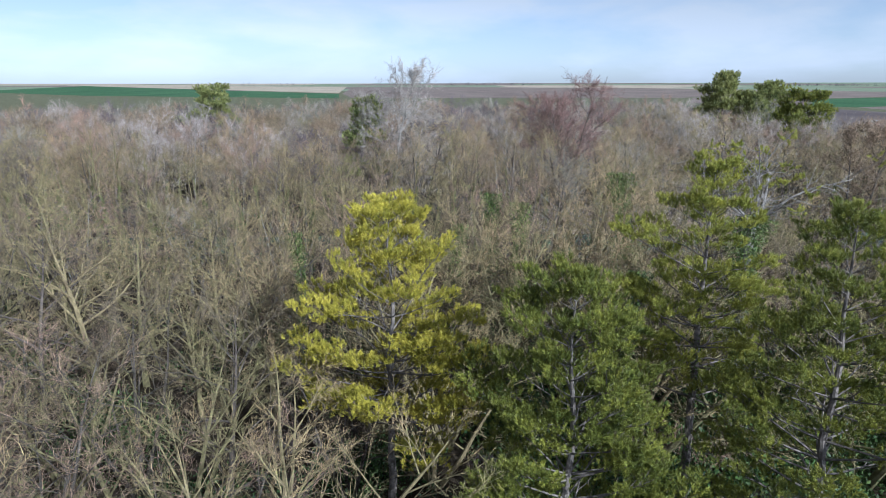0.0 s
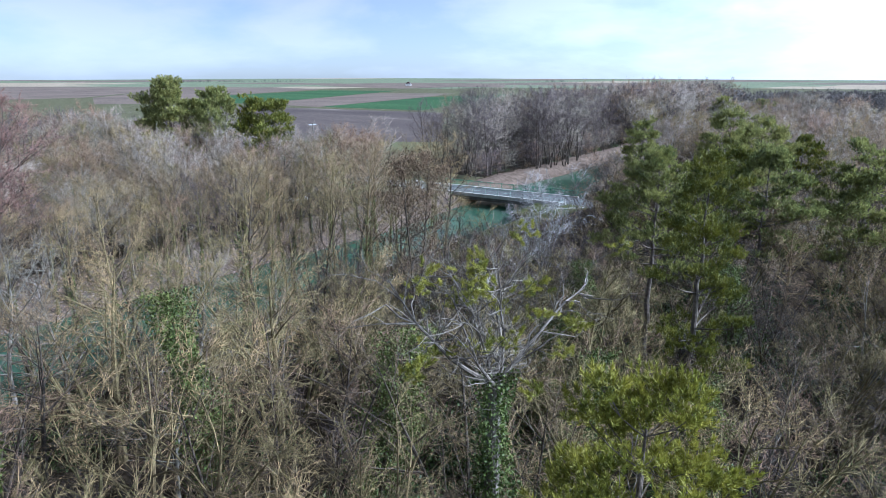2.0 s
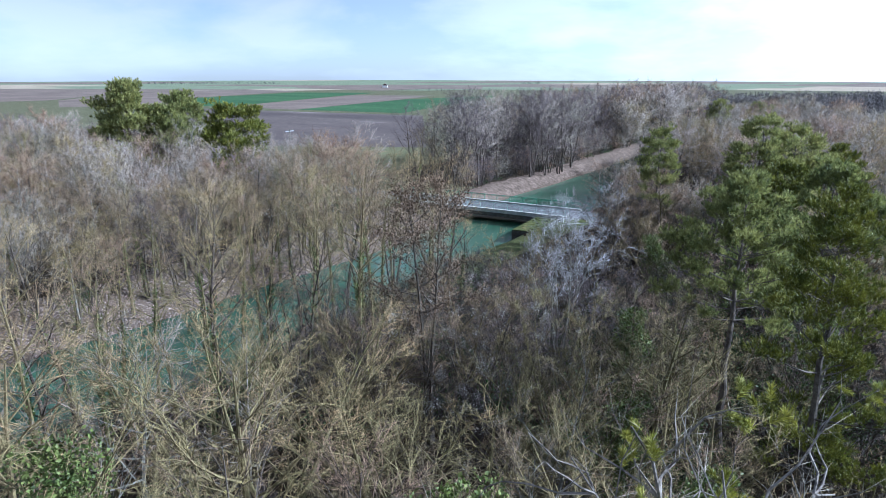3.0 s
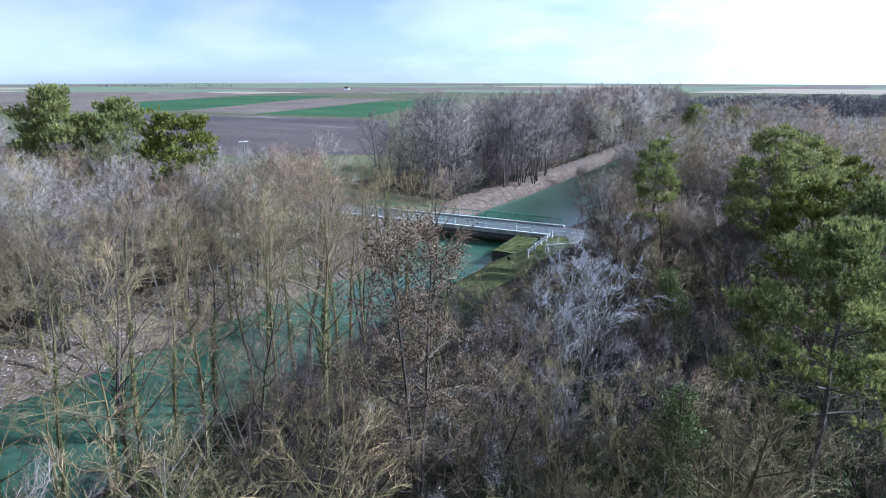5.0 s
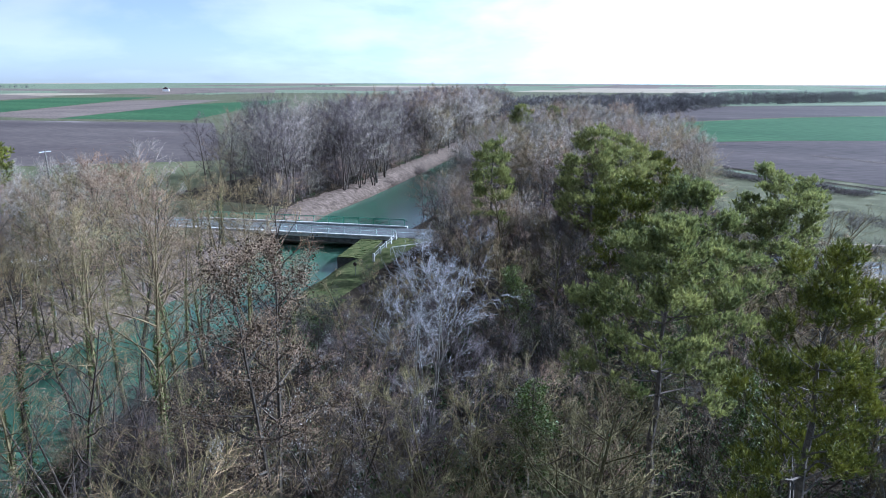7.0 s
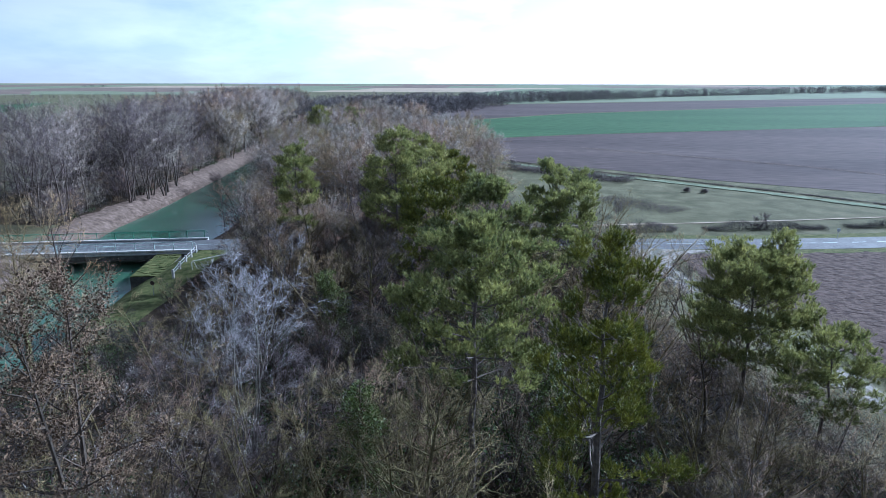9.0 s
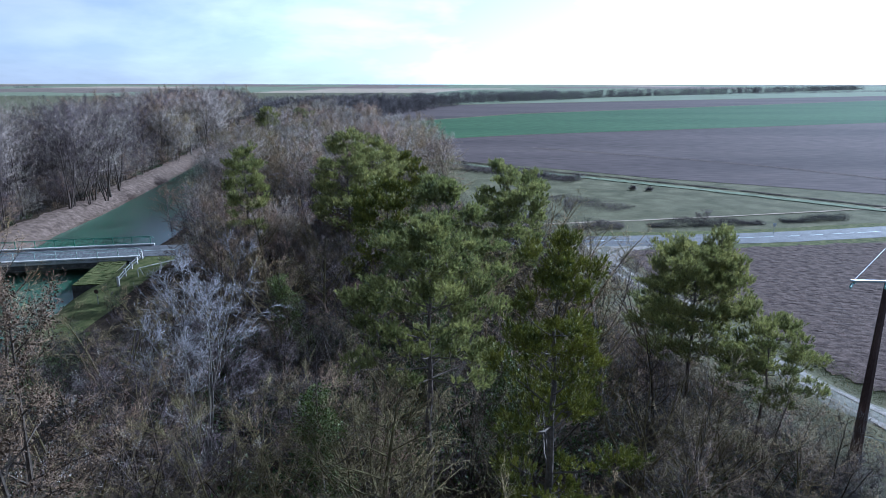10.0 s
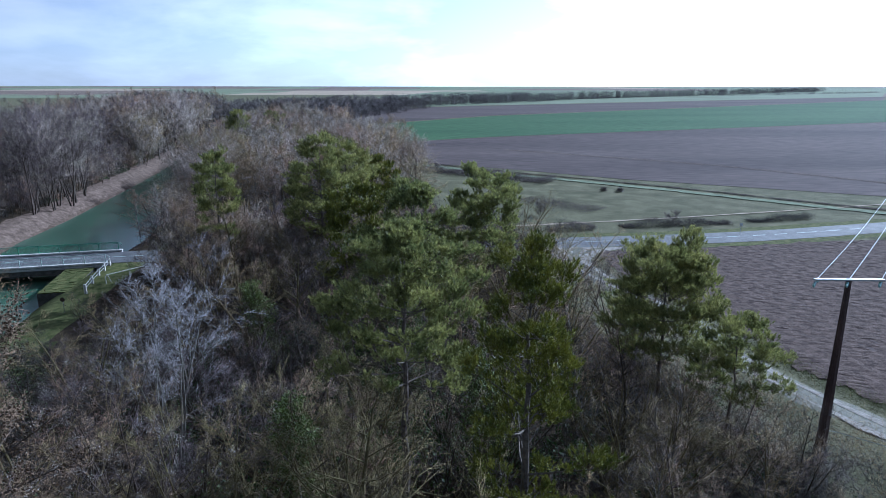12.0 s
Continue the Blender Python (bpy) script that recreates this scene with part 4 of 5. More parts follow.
pine(190.0, 80.0, 15.0, 0.3, 5.0, 42, "dark pine above the far canal wood", NEEDLE_DARK, **VERY_FAR)
pine(206.0, 74.0, 14.0, 0.3, 5.0, 43, "dark pine above the far canal wood", NEEDLE_DARK, **VERY_FAR)
HEROES = [(o.location.x, o.location.y) for o in bpy.data.objects if o.name.startswith("pine_tree")]


# ---- single trees that stand out ----
def lone_tree(name, x, y, seed, bark, twig, label, ivy=0, ivy_top=0.6, ivy_r=0.4, fluff=0, dead_leaves=0, ivy_size=0.10, **kw):
    V, F, TV, TF, paths, P = bare_parts(seed, **kw)
    ob = thing(name, x, y, ground_z(x, y) - 0.05, 0, label, "tree", "bare trees in the wood")
    part("trunk", mesh_of("trunk", V, F, bark), ob)
    part("crown", tri_mesh("crown", TV, TF, twig), ob)
    r = np.random.default_rng(seed)
    if ivy:
        part("ivy", ivy_mesh(seed, paths[0][0], kw["height"] * ivy_top, ivy, ivy_r, ivy_size), ob, "glossy green ivy on the trunk")
    if dead_leaves:
        part("leaves", leaves(r, P[r.integers(0, len(P), dead_leaves)] + r.normal(size=(dead_leaves, 3)) * 0.2, 0.06, 0.2, "leaves", DEADLEAF), ob, "withered brown leaves")
    if fluff:
        c = P[r.integers(0, len(P), fluff // 40)]
        tagged(part("fluff", leaves(r, np.repeat(c, 40, 0) + r.normal(size=(len(c) * 40, 3)) * 0.16, 0.035, 0.2, "fluff", SEEDHEAD), ob), "white fluffy seed heads of a climber", kind="stuff")
    HEROES.append((x, y))
    return ob


def dead_pine(x, y):
    """A dying pine: an ivy-clad column, four stout pale stems above it and needle tufts at some tips."""
    r = np.random.default_rng(8)
    V, F, TP, TD, tw, td = [], [], [], [], [], []
    path = [(0.0, 0.0, 0.0), (0.1, 0, 4), (0.0, 0.1, 8), (0.1, 0.1, 12.8)]
    tube(V, F, path, [0.32, 0.28, 0.25, 0.20], 8)
    ob = thing("dead_pine", x, y, 0, 0, "dying pine with pale bare limbs above an ivy-clad trunk", "tree", "pine trees in the wood")
    for k, (a, out, ln, r0) in enumerate(((2.2, 1.0, 5.2, 0.075), (0.2, 0.35, 4.4, 0.085), (-0.9, 0.6, 4.4, 0.065), (-0.2, 1.2, 5.0, 0.075), (3.6, 1.1, 4.4, 0.06), (1.3, 0.6, 4.2, 0.06))):
        d = np.array((math.cos(a) * out, math.sin(a) * out, 1.0))
        lp = bend(r, (0.1, 0.1, 12.4), d / np.linalg.norm(d), ln, 7, 0.16, 0.06 if k != 3 else 0.03)
        tube(V, F, lp, [r0 * (1 - 0.82 * t / 7) for t in range(8)], 6)
        for j in range(24):
            i = int(r.integers(1, 7))
            e = (lp[i + 1] - lp[i]) / np.linalg.norm(lp[i + 1] - lp[i])
            e = e * 0.5 + r.normal(size=3) * np.array((0.8, 0.8, 0.25)) + np.array((0, 0, 0.12))
            sp = bend(r, lp[i], e / np.linalg.norm(e), r.uniform(1.0, 2.8), 5, 0.36, 0.04)
            q = r0 * r.uniform(0.22, 0.42)
            tube(V, F, sp, [q, q * 0.85, q * 0.7, q * 0.55, q * 0.4, 0.006], 4)
            for m in range(12):
                n = int(r.integers(1, 6))
                tw.append(sp[n])
                td.append((sp[5] - sp[3]) / np.linalg.norm(sp[5] - sp[3]) + r.normal(size=3) * 0.8)
            if j % 6 == 0:
                for t in range(10):
                    TP.append(sp[5] + r.normal(size=3) * np.array((0.22, 0.22, 0.15)))
                    TD.append(np.array((0, 0, 0.6)) + r.normal(size=3) * 0.7)
    part("trunk", mesh_of("trunk", V, F, BARK_DEAD), ob, "pale weathered bare limbs")
    W = np.array(tw)
    cv, cf = cones(W, norm(np.array(td)), r.uniform(0.25, 0.7, len(W)), np.full(len(W), 0.0045))
    part("crown", tri_mesh("crown", cv, cf, TWIG_GREY), ob)
    nv, nf = tufts(r, np.array(TP), norm(np.array(TD)), 110, 0.14, 0.016)
    part("needles", tri_mesh("needles", nv, nf, NEEDLE_LIT), ob, "last yellow-green needle tufts")
    part("ivy", ivy_mesh(8, path, 12.9, 6500, 0.85, 0.085), ob, "thick glossy ivy")
    HEROES.append((x, y))


dead_pine(16.4, 33.2)
lone_tree("ivy_tree", 18.6, 41.0, 51, BARK_DARK, TWIG_BROWN, "bare tree wrapped in bushy ivy", ivy=9000, ivy_top=0.98, ivy_r=1.7, height=11.6, limbs=10, subs=5, twigs=7)
lone_tree("ivy_tree", 14.2, 46.8, 52, BARK_OLIVE, TWIG_OLIVE, "bare lichen-yellowed tree with ivy up its trunk", ivy=6500, ivy_top=0.92, ivy_r=1.1, height=14.2, limbs=14, subs=6, twigs=8)
lone_tree("ivy_tree", 4.0, 45.2, 53, BARK_DARK, TWIG_BROWN, "slender bare tree with a dark ivy column", ivy=4200, ivy_top=0.95, ivy_r=0.85, height=12.4, limbs=9, subs=5, twigs=7)
lone_tree("ivy_tree", 5.8, 43.6, 54, BARK_DARK, TWIG_BROWN, "slender bare tree with a dark ivy column", ivy=4200, ivy_top=0.95, ivy_r=0.85, height=12.0, limbs=9, subs=5, twigs=7)
lone_tree("ivy_tree", 1.3, 41.8, 57, BARK_DARK, TWIG_BROWN, "bare tree with loose ivy up its trunk", ivy=2600, ivy_top=0.92, ivy_r=0.7, height=11.6, limbs=9, subs=5, twigs=7)
lone_tree("ivy_tree", 7.2, 32.3, 55, BARK_OLIVE, TWIG_OLIVE, "spreading olive many-stemmed tree with ivy low down", ivy=4200, ivy_top=0.86, ivy_r=0.65, height=11.8, stems=5, limbs=8, subs=5, twigs=7, fan=0.5, low=0.35)
lone_tree("ivy_tree", -9.5, 41.0, 56, BARK_DARK, TWIG_OLIVE, "bare tree with ivy on its lower trunk", ivy=2200, ivy_top=0.85, ivy_r=0.6, height=12.0, limbs=11, subs=5, twigs=7)
lone_tree("bare_tree", -5.2, 19.8, 57, BARK_OLIVE, TWIG_OLIVE, "wide spreading leafless tree with pale branches", height=11.0, stems=6, limbs=9, subs=6, twigs=6, twiglets=2, fan=0.6, low=0.25, spread=0.34, girth=0.026, wander=0.09)
lone_tree("bare_tree", -10.5, 21.5, 58, BARK_OLIVE, TWIG_OLIVE, "leafless tree with yellow lichen on its limbs", height=11.0, stems=5, limbs=9, subs=6, twigs=6, twiglets=2, fan=0.65, low=0.25, spread=0.34, girth=0.026, wander=0.09)
lone_tree("bare_tree", -7.1, 96.3, 59, BARK_GREY, TWIG_GREY, "very tall rounded leafless tree above the wood", height=21.8, stems=2, limbs=30, subs=9, twigs=9, spread=0.30, twig_len=0.9, twig_r=0.022, low=0.25, fan=0.12, rise=0.3)
lone_tree("bare_tree", 19.7, 98.9, 60, BARK_DARK, TWIG_RED, "broad reddish leafless tree above the wood", height=19.8, stems=3, limbs=24, subs=9, twigs=9, spread=0.36, twig_len=0.9, twig_r=0.024, low=0.25, fan=0.3)
lone_tree("silver_tree", 50.0, 52.7, 62, BARK_GREY, TWIG_SILVER, "silvery-white tree with a fan of long bare branches", height=14.0, stems=6, limbs=9, subs=6, twigs=7, twiglets=3, fan=0.32, low=0.35, spread=0.27, wander=0.07, rise=0.35, girth=0.009)
lone_tree("alder_tree", 35.2, 53.5, 63, BARK_DARK, TWIG_BROWN, "leafless alder hung with withered brown leaves", dead_leaves=9000, height=17.0, stems=2, fan=0.12, limbs=18, subs=6, twigs=7, spread=0.19, low=0.45)
lone_tree("domed_tree", 62.5, 75.6, 64, BARK_OLIVE, TWIG_OLIVE, "leafless tree with a wide rounded crown by the canal", height=14.3, stems=3, limbs=16, subs=7, twigs=8, spread=0.36, low=0.3, fan=0.25)
lone_tree("domed_tree", 57.5, 77.0, 65, BARK_DARK, TWIG_BROWN, "leafless tree with a wide rounded crown by the canal", height=13.4, stems=3, limbs=15, subs=7, twigs=8, spread=0.36, low=0.3, fan=0.25)
for k, (x, y, h) in enumerate(((39.5, 47.6, 9.6), (45.3, 42.5, 9.2), (33.0, 42.0, 8.6))):
    lone_tree("olive_bush", x, y, 140 + k, BARK_OLIVE, TWIG_OLIVE, "large leafless bush with yellow-olive lichened twigs", height=h, stems=7, limbs=9, subs=5, twigs=7, fan=0.8, low=0.12, spread=0.36)
for k, (x, y, h) in enumerate(((60.0, 44.0, 9.5), (64.0, 50.0, 9.0), (57.5, 38.5, 9.0), (29.0, 37.0, 9.0), (33.5, 41.5, 8.6), (30.5, 31.5, 8.8), (47.0, 34.5, 9.6), (44.5, 44.5, 9.0))):
    lone_tree("ivy_tree", x, y, 150 + k, BARK_DARK, TWIG_BROWN, "bare tree wrapped in bushy ivy", ivy=5000, ivy_top=0.9, ivy_r=1.3, height=h, limbs=10, subs=5, twigs=6)
SLIM = {}


def slim_tree(k, x, y, s, turn):
    """A slender canal-side tree, one of five built forms."""
    q = k % 5
    if q not in SLIM:
        SLIM[q] = lone_tree("slim_tree", x, y, 70 + q, BARK_OLIVE if q % 3 else BARK_DARK, TWIG_BROWN if q in (2, 4) else TWIG_OLIVE, "slender leafless canal-side tree with ivied trunk",
                            ivy=(1100, 350, 600, 250, 800)[q], ivy_top=0.6, ivy_r=0.28, height=13.8 + 0.5 * q, limbs=17, subs=5, twigs=6, twiglets=2, spread=0.25, girth=0.0115, low=0.42, rise=0.4, twig_len=0.65, twig_r=0.008)
    else:
        copy_thing(SLIM[q], pose(x, y, ground_z(x, y) - 0.05, 0, 0, turn) @ Matrix.Diagonal((s, s, s, 1)))
        HEROES.append((x, y))


g = np.random.default_rng(41)
k = 0
for x in np.arange(-64, 59, 2.8):
    for row in (2.2, 6.5, 11.0):
        if g.random() < 0.72:
            xx, yy = x + g.uniform(-1.4, 1.4), line_y(SOUTH_BANK, x) - row + g.uniform(-1.3, 1.3)
            slim_tree(k, xx, yy, g.uniform(0.8, 1.08) * (0.72 if x > 55 else 1.0), g.uniform(0, 360))
            k += 1
for x in np.arange(-64, 90, 2.6):
    xx, yy = x + g.uniform(-1.4, 1.4), line_y(NORTH_BANK, x) + g.uniform(0.5, 6.0)
    slim_tree(k, xx, yy, g.uniform(0.65, 0.9), g.uniform(0, 360))
    k += 1
for k, (x, y) in enumerate([(38.2, 54.9), (43.8, 52.6), (46.2, 50.4), (40.5, 50.0), (34.0, 49.5), (50.5, 57.5)]):
    lone_tree("clematis_bush", x, y, 90 + k, BARK_DARK, TWIG_MAUVE, "bare bush draped with white fluffy seed heads", fluff=2200 if k in (0, 4) else 700,
              height=9.2 - 0.4 * k, stems=4, limbs=7, subs=4, twigs=6, fan=0.4, low=0.3)

# ---- bare trees of the wood ----
TREE_KINDS = [
    (dict(height=11.0, stems=1, limbs=17, subs=6, twigs=6, spread=0.40), BARK_GREY, TWIG_GREY, "leafless grey-barked tree with fine twigs"),
    (dict(height=10.5, stems=1, limbs=17, subs=6, twigs=6, spread=0.42, girth=0.02), BARK_OLIVE, TWIG_OLIVE, "leafless tree with lichen-yellowed branches"),
    (dict(height=10.0, stems=4, limbs=9, subs=5, twigs=5, fan=0.55, low=0.25, spread=0.36, girth=0.021), BARK_OLIVE, TWIG_OLIVE, "leafless many-stemmed tree with olive twigs"),
    (dict(height=10.0, stems=4, limbs=9, subs=5, twigs=5, fan=0.5, low=0.25, spread=0.36), BARK_DARK, TWIG_BROWN, "leafless brown many-stemmed tree"),
    (dict(height=11.5, stems=1, limbs=17, subs=6, twigs=6, spread=0.36), BARK_DARK, TWIG_BROWN, "leafless brown-twigged upright tree"),
    (dict(height=8.5, stems=5, limbs=8, subs=5, twigs=5, fan=0.7, low=0.15, spread=0.38), BARK_DARK, TWIG_MAUVE, "leafless mauve-brown bushy tree"),
    (dict(height=11.0, stems=2, limbs=12, subs=6, twigs=5, fan=0.25, low=0.25, spread=0.38), BARK_GREY, TWIG_BROWN, "leafless forked tree with brown twigs"),
    (dict(height=9.5, stems=4, limbs=9, subs=5, twigs=5, fan=0.7, low=0.15, spread=0.38, girth=0.021), BARK_OLIVE, TWIG_OLIVE, "leafless spreading hazel with yellowish twigs"),
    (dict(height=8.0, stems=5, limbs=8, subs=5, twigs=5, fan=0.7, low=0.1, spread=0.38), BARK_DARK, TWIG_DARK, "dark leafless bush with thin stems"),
]
protos = {}


def bare_tree(kind, x, y, scale, turn, single=True):
    kw, bark, twig, label = TREE_KINDS[kind]
    m = pose(x, y, ground_z(x, y) - 0.05, 0, 0, turn) @ Matrix.Diagonal((scale, scale, scale, 1))
    if not single:
        for q in protos[kind].children:
            o = q.copy()
            scene.collection.objects.link(o)
            o.name, o.parent, o.matrix_basis = "bare_wood", None, m
            tagged(o, "further leafless trees of the wood", "wood", kind="stuff")
        return None
    if kind in protos:
        return copy_thing(protos[kind], m)
    V, F, TV, TF, paths, P = bare_parts(100 + kind, **kw)
    ob = thing("bare_tree", x, y, ground_z(x, y) - 0.05, 0, label, "tree", "bare trees in the wood")
    part("trunk", mesh_of("trunk", V, F, bark), ob)
    part("crown", tri_mesh("crown", TV, TF, twig), ob)
    protos[kind] = ob
    return ob


def crown_height(x, y):
    """How tall the wood grows at x, y: low on the open slope towards the bridge."""
    h = 11.3 if math.hypot(x - 17, y - 40) > 11 else 12.2
    if x > 25 and y > 38:
        h = 9.8
    if x > 55:
        h = 8.6 + 0.02 * (x - 55)
    if 30 < x < 60 and y < 40:
        h = 8.5
    if 30 < x < 62 and y < 26:
        h = 6.0
    if 40 < x < 99 and 38 + (x - 15) * 0.37 < y:
        h = min(h, max(1.6, 19.5 * (1 - (x - 15) / 74)))
    return h


rng = np.random.default_rng(9)
spots = []
for gx in np.arange(-110, 99, 4.8):
    for gy in np.arange(4, 78, 4.8):
        x, y = gx + rng.uniform(-1.8, 1.8), gy + rng.uniform(-1.8, 1.8)
        if not wooded(x, y) or any(math.hypot(x - a, y - b) < 2.1 for a, b in HEROES):
            continue
        if 4 < x < 74 and y > line_y(SOUTH_BANK, x) - (6 if x < 45 else 14) or math.hypot(x + 1.2, y - 20.5) < 3.4 or (1 < x < 26 and y < 25) or (30 < x < 62 and y < 17):
            continue
        if abs(x) < 40 + 0.6 * y or x > 0:
            spots.append((x, y))
spots.sort(key=lambda p: min(math.hypot(p[0] - 4, p[1] - 28), math.hypot(p[0] - 30, p[1] - 40)))
rng = np.random.default_rng(19)
for n, (x, y) in enumerate(spots):
    h = crown_height(x, y)
    low = h < 10
    k = int(rng.choice([2, 7, 7, 3, 1, 5, 2, 8, 3] if low else [1, 2, 7, 3, 1, 7, 4] if x < 12 and y < 55 else [0, 1, 2, 3, 4, 6, 7, 1, 0]))
    if h < 2.5:
        continue
    # darker kinds here, their colour stands in for shade inside the bushes
    if 36 < x < 66 and y > 43:
        k = (3, 5, 7, 8, 3, 5)[n % 6]
        h *= 0.86
    if 20 < x < 36 and y < 48:
        k = (7, 6, 2, 1, 3, 7)[n % 6]
    if math.hypot(x - 15, y - 33) < 13 and n % 3:
        k = (3, 7, 5, 2)[n % 4]
    s = h / TREE_KINDS[k][0]["height"] * rng.uniform(0.78, 1.16)
    if -24 < x < 2 and y < 27 and rng.random() < 0.5:
        continue
    turn = rng.uniform(0, 360)
    if math.hypot(x - 3.4, y - 38.5) < 5.2 and n % 3 or math.hypot(x - 6.4, y - 28.5) < 3.2:
        continue  # open ground in front of the ivy-clad stems
    bare_tree(k, x, y, s, turn, n < 230)


for x, y, k, h in ((46.5, 24.0, 6, 9.0), (44.0, 22.0, 3, 7.5), (48.8, 25.6, 4, 9.0), (46.0, 20.0, 3, 6.5), (43.0, 26.5, 7, 8.5), (52.5, 26.8, 6, 9.0)):
    bare_tree(k, x, y, h / TREE_KINDS[k][0]["height"], 97 * x)

for x, y, k, h in ((60.0, 119.0, 0, 15.0), (64.5, 122.5, 4, 16.0), (53.0, 124.0, 6, 14.5), (57.5, 121.0, 4, 14.0), (63.0, 104.0, 0, 13.5), (57.6, 105.0, 6, 13.5)):
    bare_tree(k, x, y, h / TREE_KINDS[k][0]["height"], 61 * x)

# unseen trees added south of the clearing, to shade the near ground
rng = np.random.default_rng(29)
for gx in np.arange(-44, 34, 4.6):
    for gy in np.arange(-26, 12, 4.6):
        x, y = gx + rng.uniform(-2, 2), gy + rng.uniform(-2, 2)
        if x < 32 and not (x > 22 and y > 4) and not (x < 2 and y > 8) and math.hypot(x, y - 4) > 5.5:
            bare_tree(int(rng.choice([0, 1, 3, 4, 6])), x, y, rng.uniform(0.9, 1.1) * (1.05 if y < 4 else 0.8), rng.uniform(0, 360), False)


# ---- undergrowth and far woods, as stuff ----
def shrub_mesh(seed, height, material):
    """A thicket of thin branching stems."""
    V, F, TV, TF, _, _ = bare_parts(seed, height, stems=9, limbs=5, subs=3, twigs=4, twiglets=1, spread=0.42, twig_len=0.5, twig_r=0.0065, low=0.08, girth=0.007,
                                    fan=0.75, coarse=True)
    T = np.array([(f[0], f[i], f[i + 1]) for f in F for i in range(1, len(f) - 1)])
    return tri_mesh("undergrowth", np.concatenate([np.array(V), TV]), np.concatenate([T, TF + len(V)]), material)


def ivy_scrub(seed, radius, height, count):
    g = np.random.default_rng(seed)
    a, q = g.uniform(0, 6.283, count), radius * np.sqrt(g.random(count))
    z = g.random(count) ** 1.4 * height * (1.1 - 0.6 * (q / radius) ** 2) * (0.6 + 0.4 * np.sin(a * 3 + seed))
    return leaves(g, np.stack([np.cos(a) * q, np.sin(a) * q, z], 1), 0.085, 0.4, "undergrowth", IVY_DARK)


def scrub(kinds, places):
    made = []
    for seed, (height, material) in enumerate(kinds):
        made.append(shrub_mesh(300 + seed, height, material))
    made += [ivy_scrub(311, 2.0, 2.6, 900), ivy_scrub(312, 2.3, 2.0, 900)]
    g = np.random.default_rng(4)
    for x, y, s in places:
        ob = new("undergrowth", made[int(g.integers(0, len(made)))])
        ob.matrix_basis = pose(x, y, ground_z(x, y) - 0.1, 0, 0, g.uniform(0, 360)) @ Matrix.Diagonal((s, s, s * g.uniform(0.8, 1.2), 1))
        tagged(ob, "tangled dark undergrowth of stems and ivy", "undergrowth", kind="stuff")


# mostly the near-black stems: painted shade for the gaps under the crowns
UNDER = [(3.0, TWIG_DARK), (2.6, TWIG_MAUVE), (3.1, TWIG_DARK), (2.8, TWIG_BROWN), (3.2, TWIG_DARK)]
g = np.random.default_rng(14)
places = []
for gx in np.arange(-50, 98, 4.0):
    for gy in np.arange(7, 78, 4.0):
        x, y = gx + g.uniform(-2, 2), gy + g.uniform(-2, 2)
        near_water = 12 < x < 62 and y > line_y(SOUTH_BANK, x) - 15
        if wooded(x, y) and (not near_water or y < line_y(SOUTH_BANK, x) - 5):
            if crown_height(x, y) > 5 and y > 26 and g.random() < 0.3:
                continue
            open_bank = x > 66 and y > 36 + (x - 15) * 0.37
            places.append((x, y, g.uniform(0.25, 0.4) if open_bank else g.uniform(0.6, 0.9) if near_water else g.uniform(0.75, 1.2)))
for x in np.arange(-40, 92, 2.2):
    places.append((x, line_y(NORTH_BANK, x) + g.uniform(1.0, 9.0), g.uniform(0.4, 0.9)))
for x in np.arange(112, 240, 3.0):
    places.append((x, line_y(NORTH_BANK, x) + g.uniform(6.0, 9.0), g.uniform(0.5, 1.0)))
    places.append((x, line_y(SOUTH_BANK, x) - g.uniform(2.5, 6.0), g.uniform(0.5, 1.1)))
for x, y in [(33 + 2.4 * (k % 7) + g.uniform(-0.8, 0.8), 11.5 + 2.6 * (k // 7) + 0.12 * (k % 7) + g.uniform(-0.8, 0.8)) for k in range(35)]:
    if math.hypot(x - MX, y - MY) > 2.6:
        places.append((x, y, g.uniform(0.5, 0.85)))
for gx in np.arange(13, 66, 2.3):
    for row in np.arange(3.0, 15.0, 2.3):
        places.append((gx + g.uniform(-1, 1), line_y(SOUTH_BANK, gx) - row + g.uniform(-1, 1), g.uniform(0.6, 1.0) * (0.6 if row < 4 else 1)))
for x in np.arange(-62, 12, 2.4):
    for row in (2.5, 5.0, 8.0):
        places.append((x, line_y(NORTH_BANK, x) + row, g.uniform(0.9, 1.4)))
        places.append((x, line_y(SOUTH_BANK, x) - row, g.uniform(0.9, 1.4)))
for k in range(90):
    x = g.uniform(34, 60)
    places.append((x, g.uniform(14.0, 25) + 0.1 * (x - 34), g.uniform(0.6, 1.1)))
for k in range(40):
    places.append((g.uniform(2, 26), g.uniform(6.5, 15), g.uniform(0.7, 1.1)))
scrub(UNDER, places)
